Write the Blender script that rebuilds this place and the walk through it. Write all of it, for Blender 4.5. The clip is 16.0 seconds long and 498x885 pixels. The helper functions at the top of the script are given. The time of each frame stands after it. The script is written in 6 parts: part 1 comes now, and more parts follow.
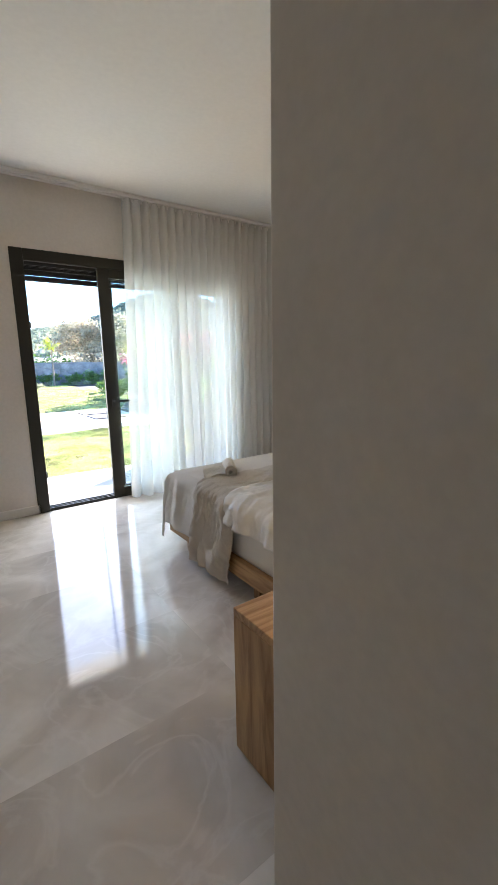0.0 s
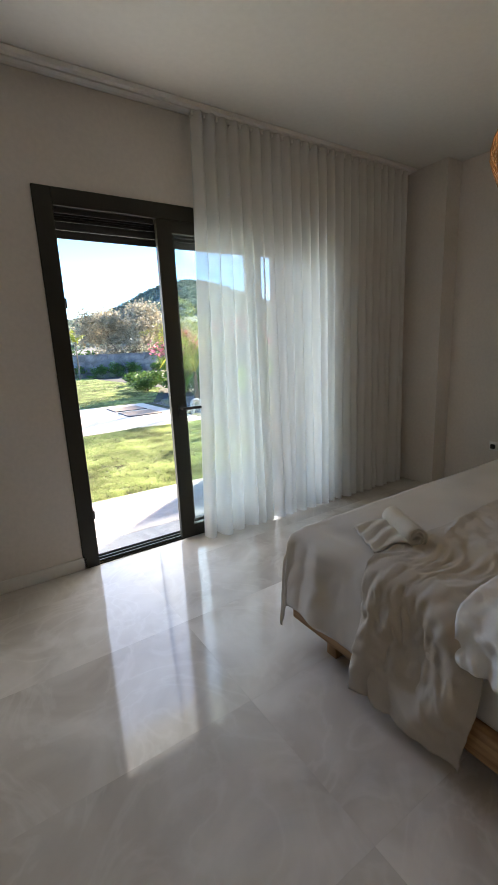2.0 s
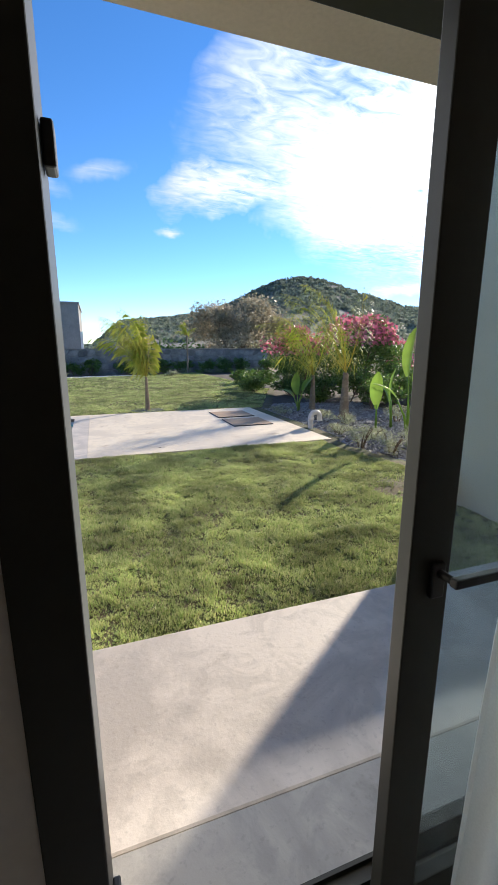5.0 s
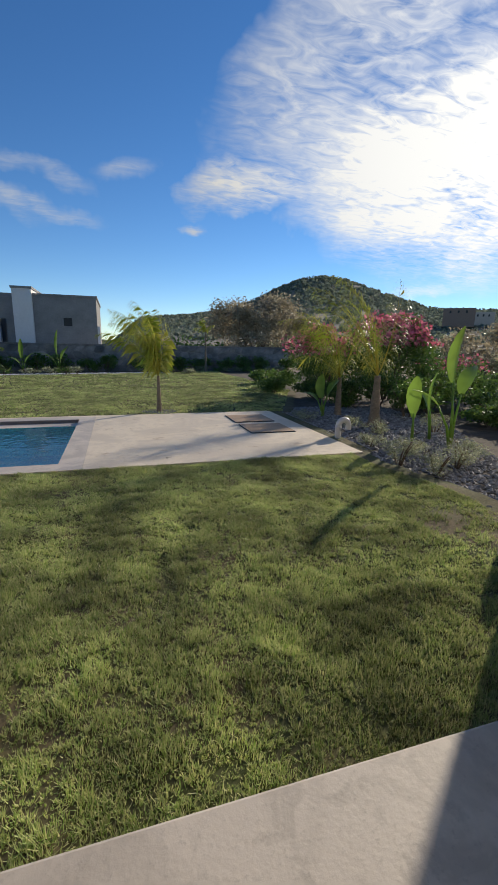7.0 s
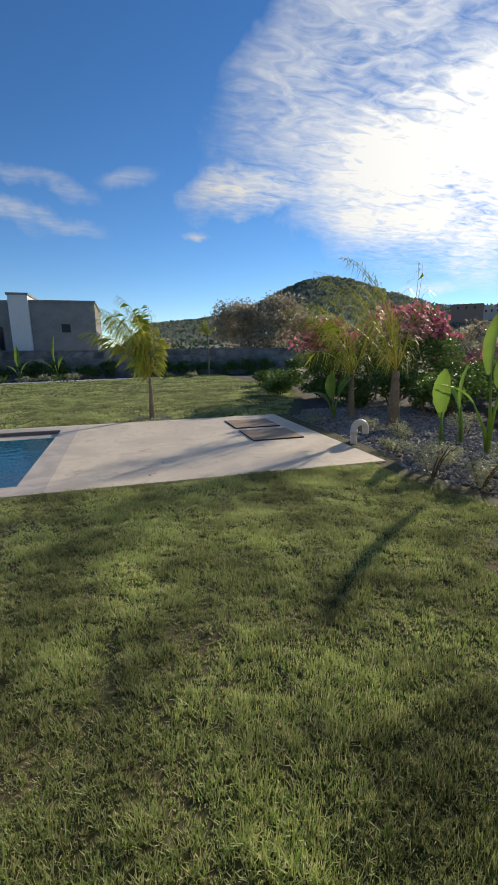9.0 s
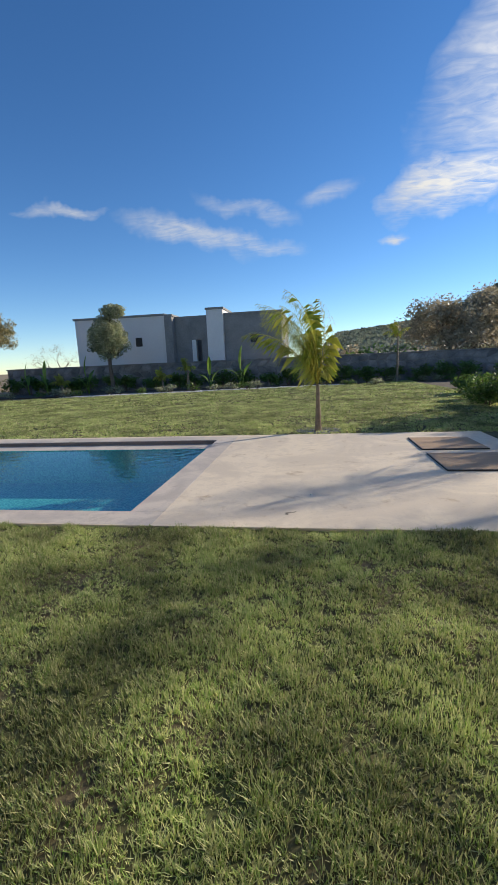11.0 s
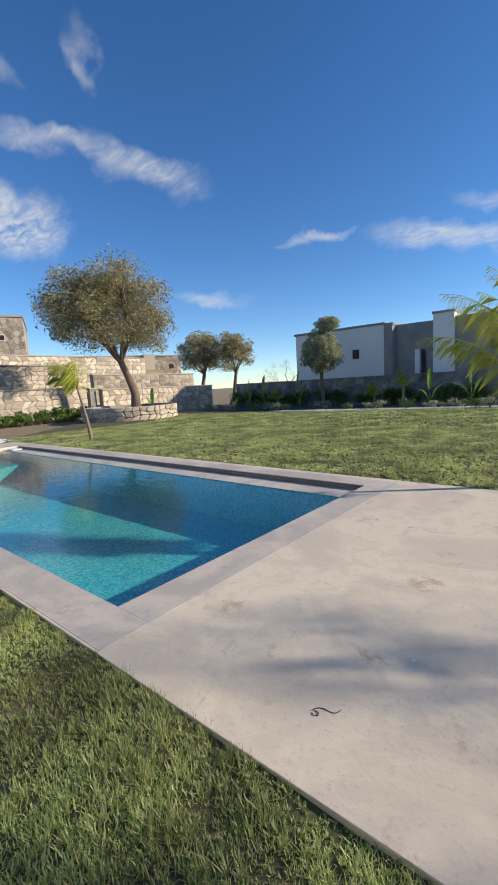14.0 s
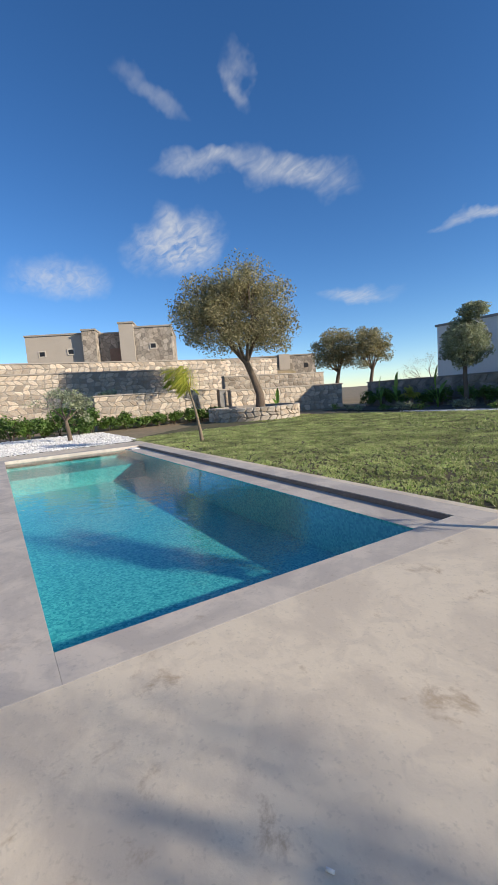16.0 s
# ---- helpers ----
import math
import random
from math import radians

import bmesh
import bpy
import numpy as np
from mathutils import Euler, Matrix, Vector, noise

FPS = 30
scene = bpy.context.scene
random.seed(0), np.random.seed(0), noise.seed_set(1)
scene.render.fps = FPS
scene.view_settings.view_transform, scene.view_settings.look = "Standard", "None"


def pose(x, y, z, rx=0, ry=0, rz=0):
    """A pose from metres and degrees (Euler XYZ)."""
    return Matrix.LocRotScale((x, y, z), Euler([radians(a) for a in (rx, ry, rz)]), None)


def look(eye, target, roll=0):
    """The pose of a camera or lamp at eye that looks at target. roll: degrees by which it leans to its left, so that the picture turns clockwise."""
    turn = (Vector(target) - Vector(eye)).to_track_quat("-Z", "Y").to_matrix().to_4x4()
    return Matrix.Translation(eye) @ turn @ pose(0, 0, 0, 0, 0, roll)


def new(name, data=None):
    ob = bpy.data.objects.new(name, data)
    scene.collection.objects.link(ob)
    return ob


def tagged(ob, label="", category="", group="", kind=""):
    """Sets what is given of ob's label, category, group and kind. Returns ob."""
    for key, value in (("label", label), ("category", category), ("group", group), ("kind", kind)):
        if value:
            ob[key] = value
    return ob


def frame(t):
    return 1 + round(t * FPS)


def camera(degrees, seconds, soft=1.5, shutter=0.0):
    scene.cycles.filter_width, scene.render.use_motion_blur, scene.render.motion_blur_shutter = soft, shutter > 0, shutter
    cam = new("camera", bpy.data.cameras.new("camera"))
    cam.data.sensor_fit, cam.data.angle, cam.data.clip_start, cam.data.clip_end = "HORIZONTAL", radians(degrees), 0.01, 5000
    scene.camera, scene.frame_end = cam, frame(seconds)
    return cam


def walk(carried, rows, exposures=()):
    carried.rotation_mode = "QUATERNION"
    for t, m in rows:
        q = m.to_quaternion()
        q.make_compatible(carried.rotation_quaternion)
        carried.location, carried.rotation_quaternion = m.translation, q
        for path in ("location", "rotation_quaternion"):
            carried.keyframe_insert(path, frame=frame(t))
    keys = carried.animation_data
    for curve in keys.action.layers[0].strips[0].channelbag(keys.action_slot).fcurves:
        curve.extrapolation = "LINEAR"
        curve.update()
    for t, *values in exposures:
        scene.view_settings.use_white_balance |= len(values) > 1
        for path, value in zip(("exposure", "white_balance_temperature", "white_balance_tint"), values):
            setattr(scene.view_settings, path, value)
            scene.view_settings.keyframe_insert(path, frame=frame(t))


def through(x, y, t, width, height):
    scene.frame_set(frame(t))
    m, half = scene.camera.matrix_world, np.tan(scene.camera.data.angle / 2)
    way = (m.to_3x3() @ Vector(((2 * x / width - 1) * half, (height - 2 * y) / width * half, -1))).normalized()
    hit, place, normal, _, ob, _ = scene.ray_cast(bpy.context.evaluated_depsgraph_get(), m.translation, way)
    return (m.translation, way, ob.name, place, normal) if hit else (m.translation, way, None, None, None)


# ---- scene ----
cam = camera(61.0, 16.0)
PATH = [
    (0, (-0.098, -0.005, 1.420), (1.057, 1.585, 1.036), -0.9),
    (0.5, (-0.022, 0.271, 1.427), (1.068, 1.899, 1.022), -1.6),
    (1, (0.062, 0.608, 1.448), (1.136, 2.241, 1.028), -2.4),
    (1.5, (0.041, 1.027, 1.446), (1.108, 2.664, 1.018), -2.5),
    (2, (0.06, 1.438, 1.44), (1.124, 3.075, 1.003), -2.6),
    (2.5, (0.151, 1.852, 1.43), (1.126, 3.55, 1.019), -1.6),
    (3, (0.218, 2.305, 1.485), (1.107, 4.045, 1.059), -1.8),
    (3.5, (0.331, 2.714, 1.486), (1.171, 4.481, 1.074), -1.7),
    (4, (0.5, 3.086, 1.487), (1.251, 4.89, 1.056), -1.2),
    (4.5, (0.598, 3.417, 1.486), (1.328, 5.233, 1.072), -0.3),
    (4.7, (0.635, 3.515, 1.490), (1.327, 5.347, 1.056), -0.4),
    (7, (0.971, 4.599, 1.475), (1.552, 6.461, 1.032), 1.1),
    (7.5, (1.114, 4.832, 1.457), (1.685, 6.697, 1.016), 1.0),
    (8, (1.226, 5.077, 1.456), (1.81, 6.94, 1.022), -0.3),
    (10.3, (1.729, 6.586, 1.14), (1.904, 8.538, 0.74), -2.1),
    (10.5, (1.789, 6.773, 1.163), (1.781, 8.735, 0.775), -2.3),
    (11, (1.894, 7.203, 1.164), (1.587, 9.145, 0.797), -2.5),
    (11.5, (2.005, 7.564, 1.202), (1.417, 9.446, 0.871), -3.0),
    (12, (2.14, 7.96, 1.185), (1.324, 9.759, 0.873), -1.6),
    (12.5, (2.236, 8.397, 1.147), (1.355, 10.167, 0.846), -1.9),
    (13, (2.334, 8.811, 1.146), (1.282, 10.49, 0.869), -4.4),
    (13.5, (2.428, 9.157, 1.183), (1.273, 10.768, 0.915), -4.5),
    (14, (2.515, 9.48, 1.196), (1.242, 11.0, 0.935), -3.0),
    (14.5, (2.566, 9.842, 1.147), (1.174, 11.256, 0.893), -3.8),
    (15, (2.65, 10.135, 1.185), (1.112, 11.389, 0.944), -2.7),
    (15.5, (2.643, 10.477, 1.171), (1.034, 11.641, 0.934), -1.5),
    (16, (2.7, 10.769, 1.199), (0.995, 11.79, 0.971), -4.1),
]
EXPOSURES = [(0.0, 3.2, 6300, 9), (0.5, 2.9, 6300, 9), (1.0, 2.6, 6350, 9), (2.5, 2.1, 6450, 9), (3.5, 1.65, 6400, 9), (4.5, 1.25, 6300, 9), (6.0, -0.17, 6600, 8), (10.0, -0.08, 6700, 8), (12.0, 0.34, 6700, 9), (16.0, 0.1, 6400, 9)]
walk(cam, [(t, look(eye, target, roll)) for t, eye, target, roll in PATH], EXPOSURES)

# ---- sun and sky ----
SUN_ELEV = radians(21.5)
SUN_DIR = Vector((0.81 * math.cos(SUN_ELEV), 0.586 * math.cos(SUN_ELEV), math.sin(SUN_ELEV)))
sun_data = bpy.data.lights.new("sun", "SUN")
sun_data.energy, sun_data.angle, sun_data.color = 5.2, radians(1.0), (1.0, 0.88, 0.72)
sun = new("sun", sun_data)
sun.matrix_world = look(SUN_DIR * 50, (0, 0, 0))

world = bpy.data.worlds.new("sky")
scene.world = world
world.use_nodes = True


def make_sky():
    nt = world.node_tree
    nt.nodes.clear()
    N, L = nt.nodes.new, nt.links.new
    out, bg = N("ShaderNodeOutputWorld"), N("ShaderNodeBackground")
    sky = N("ShaderNodeTexSky")
    sky.sky_type, sky.sun_disc = "NISHITA", False
    sky.sun_elevation, sky.sun_rotation = SUN_ELEV, math.atan2(0.81, 0.586)
    sky.air_density, sky.dust_density, sky.ozone_density = 0.9, 0.0, 3.0
    sky.altitude = 1200.0
    tc = N("ShaderNodeTexCoord")
    sep = N("ShaderNodeSeparateXYZ")
    L(tc.outputs["Generated"], sep.inputs[0])

    def m(op, a, b=None, c=None):
        n = N("ShaderNodeMath")
        n.operation = op
        for k, v in enumerate((a, b, c)):
            if v is None:
                continue
            if isinstance(v, (int, float)):
                n.inputs[k].default_value = v
            else:
                L(v, n.inputs[k])
        return n.outputs[0]

    # clouds: a broken bank in the sun's quarter and loose wisps, each frayed by noise
    zc = m("ADD", m("MAXIMUM", sep.outputs[2], 0.0), 0.12)
    comb = N("ShaderNodeCombineXYZ")
    L(m("DIVIDE", sep.outputs[0], zc), comb.inputs[0]), L(m("DIVIDE", sep.outputs[1], zc), comb.inputs[1])
    mp = N("ShaderNodeMapping")
    mp.inputs["Scale"].default_value, mp.inputs["Rotation"].default_value = (1.0, 2.2, 1), (0, 0, 0.5)
    L(comb.outputs[0], mp.inputs[0])
    soft, fine = N("ShaderNodeTexNoise"), N("ShaderNodeTexNoise")
    for n, src, sc, dt, ro, ds in ((soft, comb, 1.3, 5, 0.6, 0.4), (fine, mp, 8.0, 4, 0.55, 1.2)):
        n.inputs["Scale"].default_value, n.inputs["Detail"].default_value = sc, dt
        n.inputs["Roughness"].default_value, n.inputs["Distortion"].default_value = ro, ds
        L(src.outputs[0], n.inputs["Vector"])
    fray = m("ADD", m("MULTIPLY", soft.outputs[0], 0.75), m("MULTIPLY", fine.outputs[0], 0.5))
    # the outlines are torn by shifting the direction with noise
    tear, shift, torn = N("ShaderNodeTexNoise"), N("ShaderNodeVectorMath"), N("ShaderNodeVectorMath")
    tear.inputs["Scale"].default_value, tear.inputs["Detail"].default_value, tear.inputs["Roughness"].default_value = 9.0, 4, 0.55
    L(tc.outputs["Generated"], tear.inputs["Vector"])
    shift.operation = "MULTIPLY_ADD"
    shift.inputs[1].default_value, shift.inputs[2].default_value = (0.15, 0.15, 0.10), (-0.075, -0.075, -0.05)
    L(tear.outputs["Color"], shift.inputs[0])
    L(tc.outputs["Generated"], torn.inputs[0]), L(shift.outputs[0], torn.inputs[1])
    total = None
    # bearing, height, half width, half height, tilt, strength
    for az, el, wu, wv, tilt, full in ((44, 20, 21, 12, 0, 1.7), (33, 31, 20, 8, 25, 0.95), (17, 18.3, 8, 3.2, 8, 1.1), (52, 8.5, 21.5, 2.8, 0, 0.29), (39, 6.8, 5.9, 0.9, 3, 0.34), (9.4, 14, 1.9, 0.9, 0, 0.57), (-7, 15, 5.9, 1.1, -8, 0.31), (-15, 15.8, 9.3, 1.9, -10, 0.41), (2.5, 19.6, 3.9, 1.5, 12, 0.29), (-8, 18.6, 6.8, 1.1, -12, 0.26), (-30, 17.6, 4.4, 0.7, 6, 0.34), (-51, 25.5, 7.5, 2.1, -20, 0.41), (-61, 27, 6.6, 1.4, 2, 0.35), (-66.5, 18.8, 6.0, 4.2, 10, 0.8), (-81, 15, 5.8, 2.4, 0, 0.34), (-44, 11.5, 5, 1.3, -6, 0.34), (-57, 34.5, 2.6, 1.2, -50, 0.2), (-69, 33, 4.1, 1.2, -30, 0.15), (-140, 25, 24.8, 6.3, 0, 0.34), (120, 30, 29.3, 9.3, 10, 0.34)):
        a, e, t = radians(az), radians(el), radians(tilt)
        C = Vector((math.sin(a) * math.cos(e), math.cos(a) * math.cos(e), math.sin(e)))
        E, U = Vector((math.cos(a), -math.sin(a), 0)), Vector((-math.sin(a) * math.sin(e), -math.cos(a) * math.sin(e), math.cos(e)))
        ax, ay = E * math.cos(t) + U * math.sin(t), U * math.cos(t) - E * math.sin(t)
        vals = []
        for vec in (ax / math.sin(radians(wu)), ay / math.sin(radians(wv)), C):
            dt = N("ShaderNodeVectorMath")
            dt.operation = "DOT_PRODUCT"
            L(torn.outputs[0], dt.inputs[0])
            dt.inputs[1].default_value = vec
            vals.append(dt.outputs["Value"])
        d2 = m("ADD", m("MULTIPLY", vals[0], vals[0]), m("MULTIPLY", vals[1], vals[1]))
        v = m("MULTIPLY", m("MULTIPLY", m("POWER", m("SUBTRACT", 1.0, m("MINIMUM", m("MULTIPLY", d2, 0.8), 1.0)), 1.6 if full < 0.9 else 1.0), full * (1.35 if full < 0.9 else 1.0)), m("GREATER_THAN", vals[2], 0.0))
        total = v if total is None else m("MAXIMUM", total, v)
    cover = N("ShaderNodeClamp")
    L(m("MULTIPLY", total, m("SUBTRACT", m("MULTIPLY", fray, 3.4), 1.35)), cover.inputs[0])
    sund = N("ShaderNodeVectorMath")
    sund.operation = "DOT_PRODUCT"
    L(tc.outputs["Generated"], sund.inputs[0])
    sund.inputs[1].default_value = SUN_DIR
    glow = N("ShaderNodeMapRange")
    glow.inputs[1].default_value, glow.inputs[2].default_value = 0.75, 1.0
    glow.inputs[3].default_value, glow.inputs[4].default_value = 4.5, 8.0
    L(sund.outputs["Value"], glow.inputs[0])
    white = N("ShaderNodeCombineColor")
    for k in range(3):
        L(glow.outputs[0], white.inputs[k])
    deep = N("ShaderNodeHueSaturation")
    deep.inputs["Saturation"].default_value = 1.2
    deep.inputs["Hue"].default_value = 0.505
    L(sky.outputs[0], deep.inputs["Color"])
    mix = N("ShaderNodeMix")
    mix.data_type = "RGBA"
    L(cover.outputs[0], mix.inputs["Factor"])
    L(deep.outputs[0], mix.inputs["A"]), L(white.outputs[0], mix.inputs["B"])
    L(mix.outputs["Result"], bg.inputs[0])
    bg.inputs[1].default_value = 0.15
    L(bg.outputs[0], out.inputs[0])


make_sky()


# ---- materials ----
def material(name, base, rough=0.6, metal=0.0, vary=0.12, scale=4.0, fine=60.0, bump=0.0, bump_scale=None, other=None, amount=0.5, random_tint=0.0, island=0.0, spec=0.5, stretch=(1, 1, 1), sharp=0.2):
    """A surface with colour that varies at two scales, fine relief, and a second colour in stains."""
    mt = bpy.data.materials.new(name)
    mt.use_nodes = True
    nt = mt.node_tree
    N, L = nt.nodes.new, nt.links.new
    b = nt.nodes["Principled BSDF"]
    b.inputs["Roughness"].default_value, b.inputs["Metallic"].default_value = rough, metal
    b.inputs["Specular IOR Level"].default_value = spec
    tc, mp = N("ShaderNodeTexCoord"), N("ShaderNodeMapping")
    mp.inputs["Scale"].default_value = stretch
    L(tc.outputs["Object"], mp.inputs[0])
    big, small = N("ShaderNodeTexNoise"), N("ShaderNodeTexNoise")
    for n, sc, d in ((big, scale, 6), (small, fine, 3)):
        n.inputs["Scale"].default_value, n.inputs["Detail"].default_value = sc, d
        L(mp.outputs[0], n.inputs["Vector"])
    ramp = N("ShaderNodeValToRGB")
    ramp.color_ramp.elements[0].position, ramp.color_ramp.elements[1].position = 0.5 - sharp, 0.5 + sharp
    second = other or tuple(c * (1 - vary * 2) for c in base)
    ramp.color_ramp.elements[0].color = (*base, 1)
    ramp.color_ramp.elements[1].color = (*[a + (c - a) * amount * (1 if other else 2) for a, c in zip(base, second)], 1)
    L(big.outputs[0], ramp.inputs[0])
    hsv = N("ShaderNodeHueSaturation")
    L(ramp.outputs[0], hsv.inputs["Color"])
    mr = N("ShaderNodeMapRange")
    mr.inputs[1].default_value, mr.inputs[2].default_value = 0.3, 0.7
    mr.inputs[3].default_value, mr.inputs[4].default_value = 1 - vary, 1 + vary
    L(small.outputs[0], mr.inputs[0])
    val = mr.outputs[0]
    for amount_of, node, socket in ((random_tint, "ShaderNodeObjectInfo", "Random"), (island, "ShaderNodeNewGeometry", "Random Per Island")):
        if amount_of:
            o, r, mul = N(node), N("ShaderNodeMapRange"), N("ShaderNodeMath")
            r.inputs[3].default_value, r.inputs[4].default_value = 1 - amount_of, 1 + amount_of
            mul.operation = "MULTIPLY"
            L(o.outputs[socket], r.inputs[0])
            L(r.outputs[0], mul.inputs[0]), L(val, mul.inputs[1])
            val = mul.outputs[0]
    L(val, hsv.inputs["Value"])
    L(hsv.outputs[0], b.inputs["Base Color"])
    if bump:
        bp = N("ShaderNodeBump")
        bp.inputs["Strength"].default_value, bp.inputs["Distance"].default_value = bump, 0.01
        src = small
        if bump_scale:
            src = N("ShaderNodeTexNoise")
            src.inputs["Scale"].default_value, src.inputs["Detail"].default_value = bump_scale, 4
            L(mp.outputs[0], src.inputs["Vector"])
        L(src.outputs[0], bp.inputs["Height"]), L(bp.outputs[0], b.inputs["Normal"])
    return mt


def leafy(name, base, other, through=0.35, rough=0.5, spread=0.35):
    """Leaves: each its own shade, light passes through."""
    mt = bpy.data.materials.new(name)
    mt.use_nodes = True
    nt = mt.node_tree
    N, L = nt.nodes.new, nt.links.new
    b, out = nt.nodes["Principled BSDF"], nt.nodes["Material Output"]
    g, ramp = N("ShaderNodeNewGeometry"), N("ShaderNodeValToRGB")
    ramp.color_ramp.elements[0].color, ramp.color_ramp.elements[1].color = (*base, 1), (*other, 1)
    L(g.outputs["Random Per Island"], ramp.inputs[0])
    nz, tc, hs, mr = N("ShaderNodeTexNoise"), N("ShaderNodeTexCoord"), N("ShaderNodeHueSaturation"), N("ShaderNodeMapRange")
    nz.inputs["Scale"].default_value = 1.7
    mr.inputs[1].default_value, mr.inputs[2].default_value = 0.3, 0.7
    mr.inputs[3].default_value, mr.inputs[4].default_value = 1 - spread, 1 + spread
    L(tc.outputs["Object"], nz.inputs["Vector"]), L(nz.outputs[0], mr.inputs[0])
    L(mr.outputs[0], hs.inputs["Value"]), L(ramp.outputs[0], hs.inputs["Color"])
    L(hs.outputs[0], b.inputs["Base Color"])
    b.inputs["Roughness"].default_value = rough
    tr, mx = N("ShaderNodeBsdfTranslucent"), N("ShaderNodeMixShader")
    L(hs.outputs[0], tr.inputs[0])
    mx.inputs[0].default_value = through
    L(b.outputs[0], mx.inputs[1]), L(tr.outputs[0], mx.inputs[2]), L(mx.outputs[0], out.inputs[0])
    return mt


def wood(name, light, dark, along="y"):
    mt = material(name, light, 0.42, 0, 0.06, 1.6, 90, 0.08, other=dark, amount=1.0, sharp=0.14)
    mp = [n for n in mt.node_tree.nodes if n.type == "MAPPING"][0]
    mp.inputs["Scale"].default_value = {"x": (0.7, 7, 7), "y": (7, 0.7, 7), "z": (7, 7, 0.7)}[along]
    for n in mt.node_tree.nodes:
        if n.type == "TEX_NOISE" and n.inputs["Scale"].default_value < 10:
            n.inputs["Distortion"].default_value = 2.4
    return mt


def marble():
    mt = bpy.data.materials.new("polished beige marble")
    mt.use_nodes = True
    nt = mt.node_tree
    N, L = nt.nodes.new, nt.links.new
    b = nt.nodes["Principled BSDF"]
    tc, oi, add = N("ShaderNodeTexCoord"), N("ShaderNodeObjectInfo"), N("ShaderNodeVectorMath")
    sc = N("ShaderNodeVectorMath")
    sc.operation = "SCALE"
    sc.inputs["Scale"].default_value = 40
    comb = N("ShaderNodeCombineXYZ")
    for k in range(3):
        L(oi.outputs["Random"], comb.inputs[k])
    L(comb.outputs[0], sc.inputs[0]), L(tc.outputs["Object"], add.inputs[0]), L(sc.outputs[0], add.inputs[1])
    cloud, vein = N("ShaderNodeTexNoise"), N("ShaderNodeTexNoise")
    cloud.inputs["Scale"].default_value, cloud.inputs["Detail"].default_value, cloud.inputs["Distortion"].default_value = 2.2, 7, 0.8
    vein.inputs["Scale"].default_value, vein.inputs["Detail"].default_value, vein.inputs["Distortion"].default_value = 2.6, 8, 1.6
    L(add.outputs[0], cloud.inputs["Vector"]), L(add.outputs[0], vein.inputs["Vector"])
    r1, r2 = N("ShaderNodeValToRGB"), N("ShaderNodeValToRGB")
    e = r1.color_ramp.elements
    e[0].position, e[0].color = 0.30, (0.52, 0.475, 0.42, 1)
    e[1].position, e[1].color = 0.72, (0.80, 0.76, 0.70, 1)
    e = r2.color_ramp.elements
    e[0].position, e[0].color = 0.455, (0, 0, 0, 1)
    e[1].position, e[1].color = 0.545, (0, 0, 0, 1)
    mid = r2.color_ramp.elements.new(0.50)
    mid.color = (1, 1, 1, 1)
    L(cloud.outputs[0], r1.inputs[0]), L(vein.outputs[0], r2.inputs[0])
    mix, hs, mr = N("ShaderNodeMix"), N("ShaderNodeHueSaturation"), N("ShaderNodeMapRange")
    mix.data_type = "RGBA"
    mul = N("ShaderNodeMath")
    mul.operation, mul.inputs[1].default_value = "MULTIPLY", 0.24
    L(r2.outputs[0], mul.inputs[0]), L(mul.outputs[0], mix.inputs["Factor"])
    L(r1.outputs[0], mix.inputs["A"])
    mix.inputs["B"].default_value = (0.86, 0.83, 0.78, 1)
    mr.inputs[3].default_value, mr.inputs[4].default_value = 0.86, 1.06
    L(oi.outputs["Random"], mr.inputs[0]), L(mr.outputs[0], hs.inputs["Value"])
    L(mix.outputs["Result"], hs.inputs["Color"]), L(hs.outputs[0], b.inputs["Base Color"])
    b.inputs["Roughness"].default_value = 0.07
    return mt


def sheer():
    mt = bpy.data.materials.new("sheer white voile")
    mt.use_nodes = True
    nt = mt.node_tree
    N, L = nt.nodes.new, nt.links.new
    out = nt.nodes["Material Output"]
    nt.nodes.remove(nt.nodes["Principled BSDF"])
    dif, trl, trp, m1, m2 = N("ShaderNodeBsdfDiffuse"), N("ShaderNodeBsdfTranslucent"), N("ShaderNodeBsdfTransparent"), N("ShaderNodeMixShader"), N("ShaderNodeMixShader")
    dif.inputs[0].default_value, trl.inputs[0].default_value = (0.88, 0.865, 0.83, 1), (0.72, 0.78, 0.78, 1)
    wv, tc = N("ShaderNodeTexNoise"), N("ShaderNodeTexCoord")
    wv.inputs["Scale"].default_value = 220
    L(tc.outputs["Object"], wv.inputs["Vector"])
    mr = N("ShaderNodeMapRange")
    mr.inputs[3].default_value, mr.inputs[4].default_value = 0.72, 0.90
    L(wv.outputs[0], mr.inputs[0])
    m1.inputs[0].default_value = 0.27
    L(dif.outputs[0], m1.inputs[1]), L(trl.outputs[0], m1.inputs[2])
    L(mr.outputs[0], m2.inputs[0])
    L(trp.outputs[0], m2.inputs[1]), L(m1.outputs[0], m2.inputs[2]), L(m2.outputs[0], out.inputs[0])
    return mt


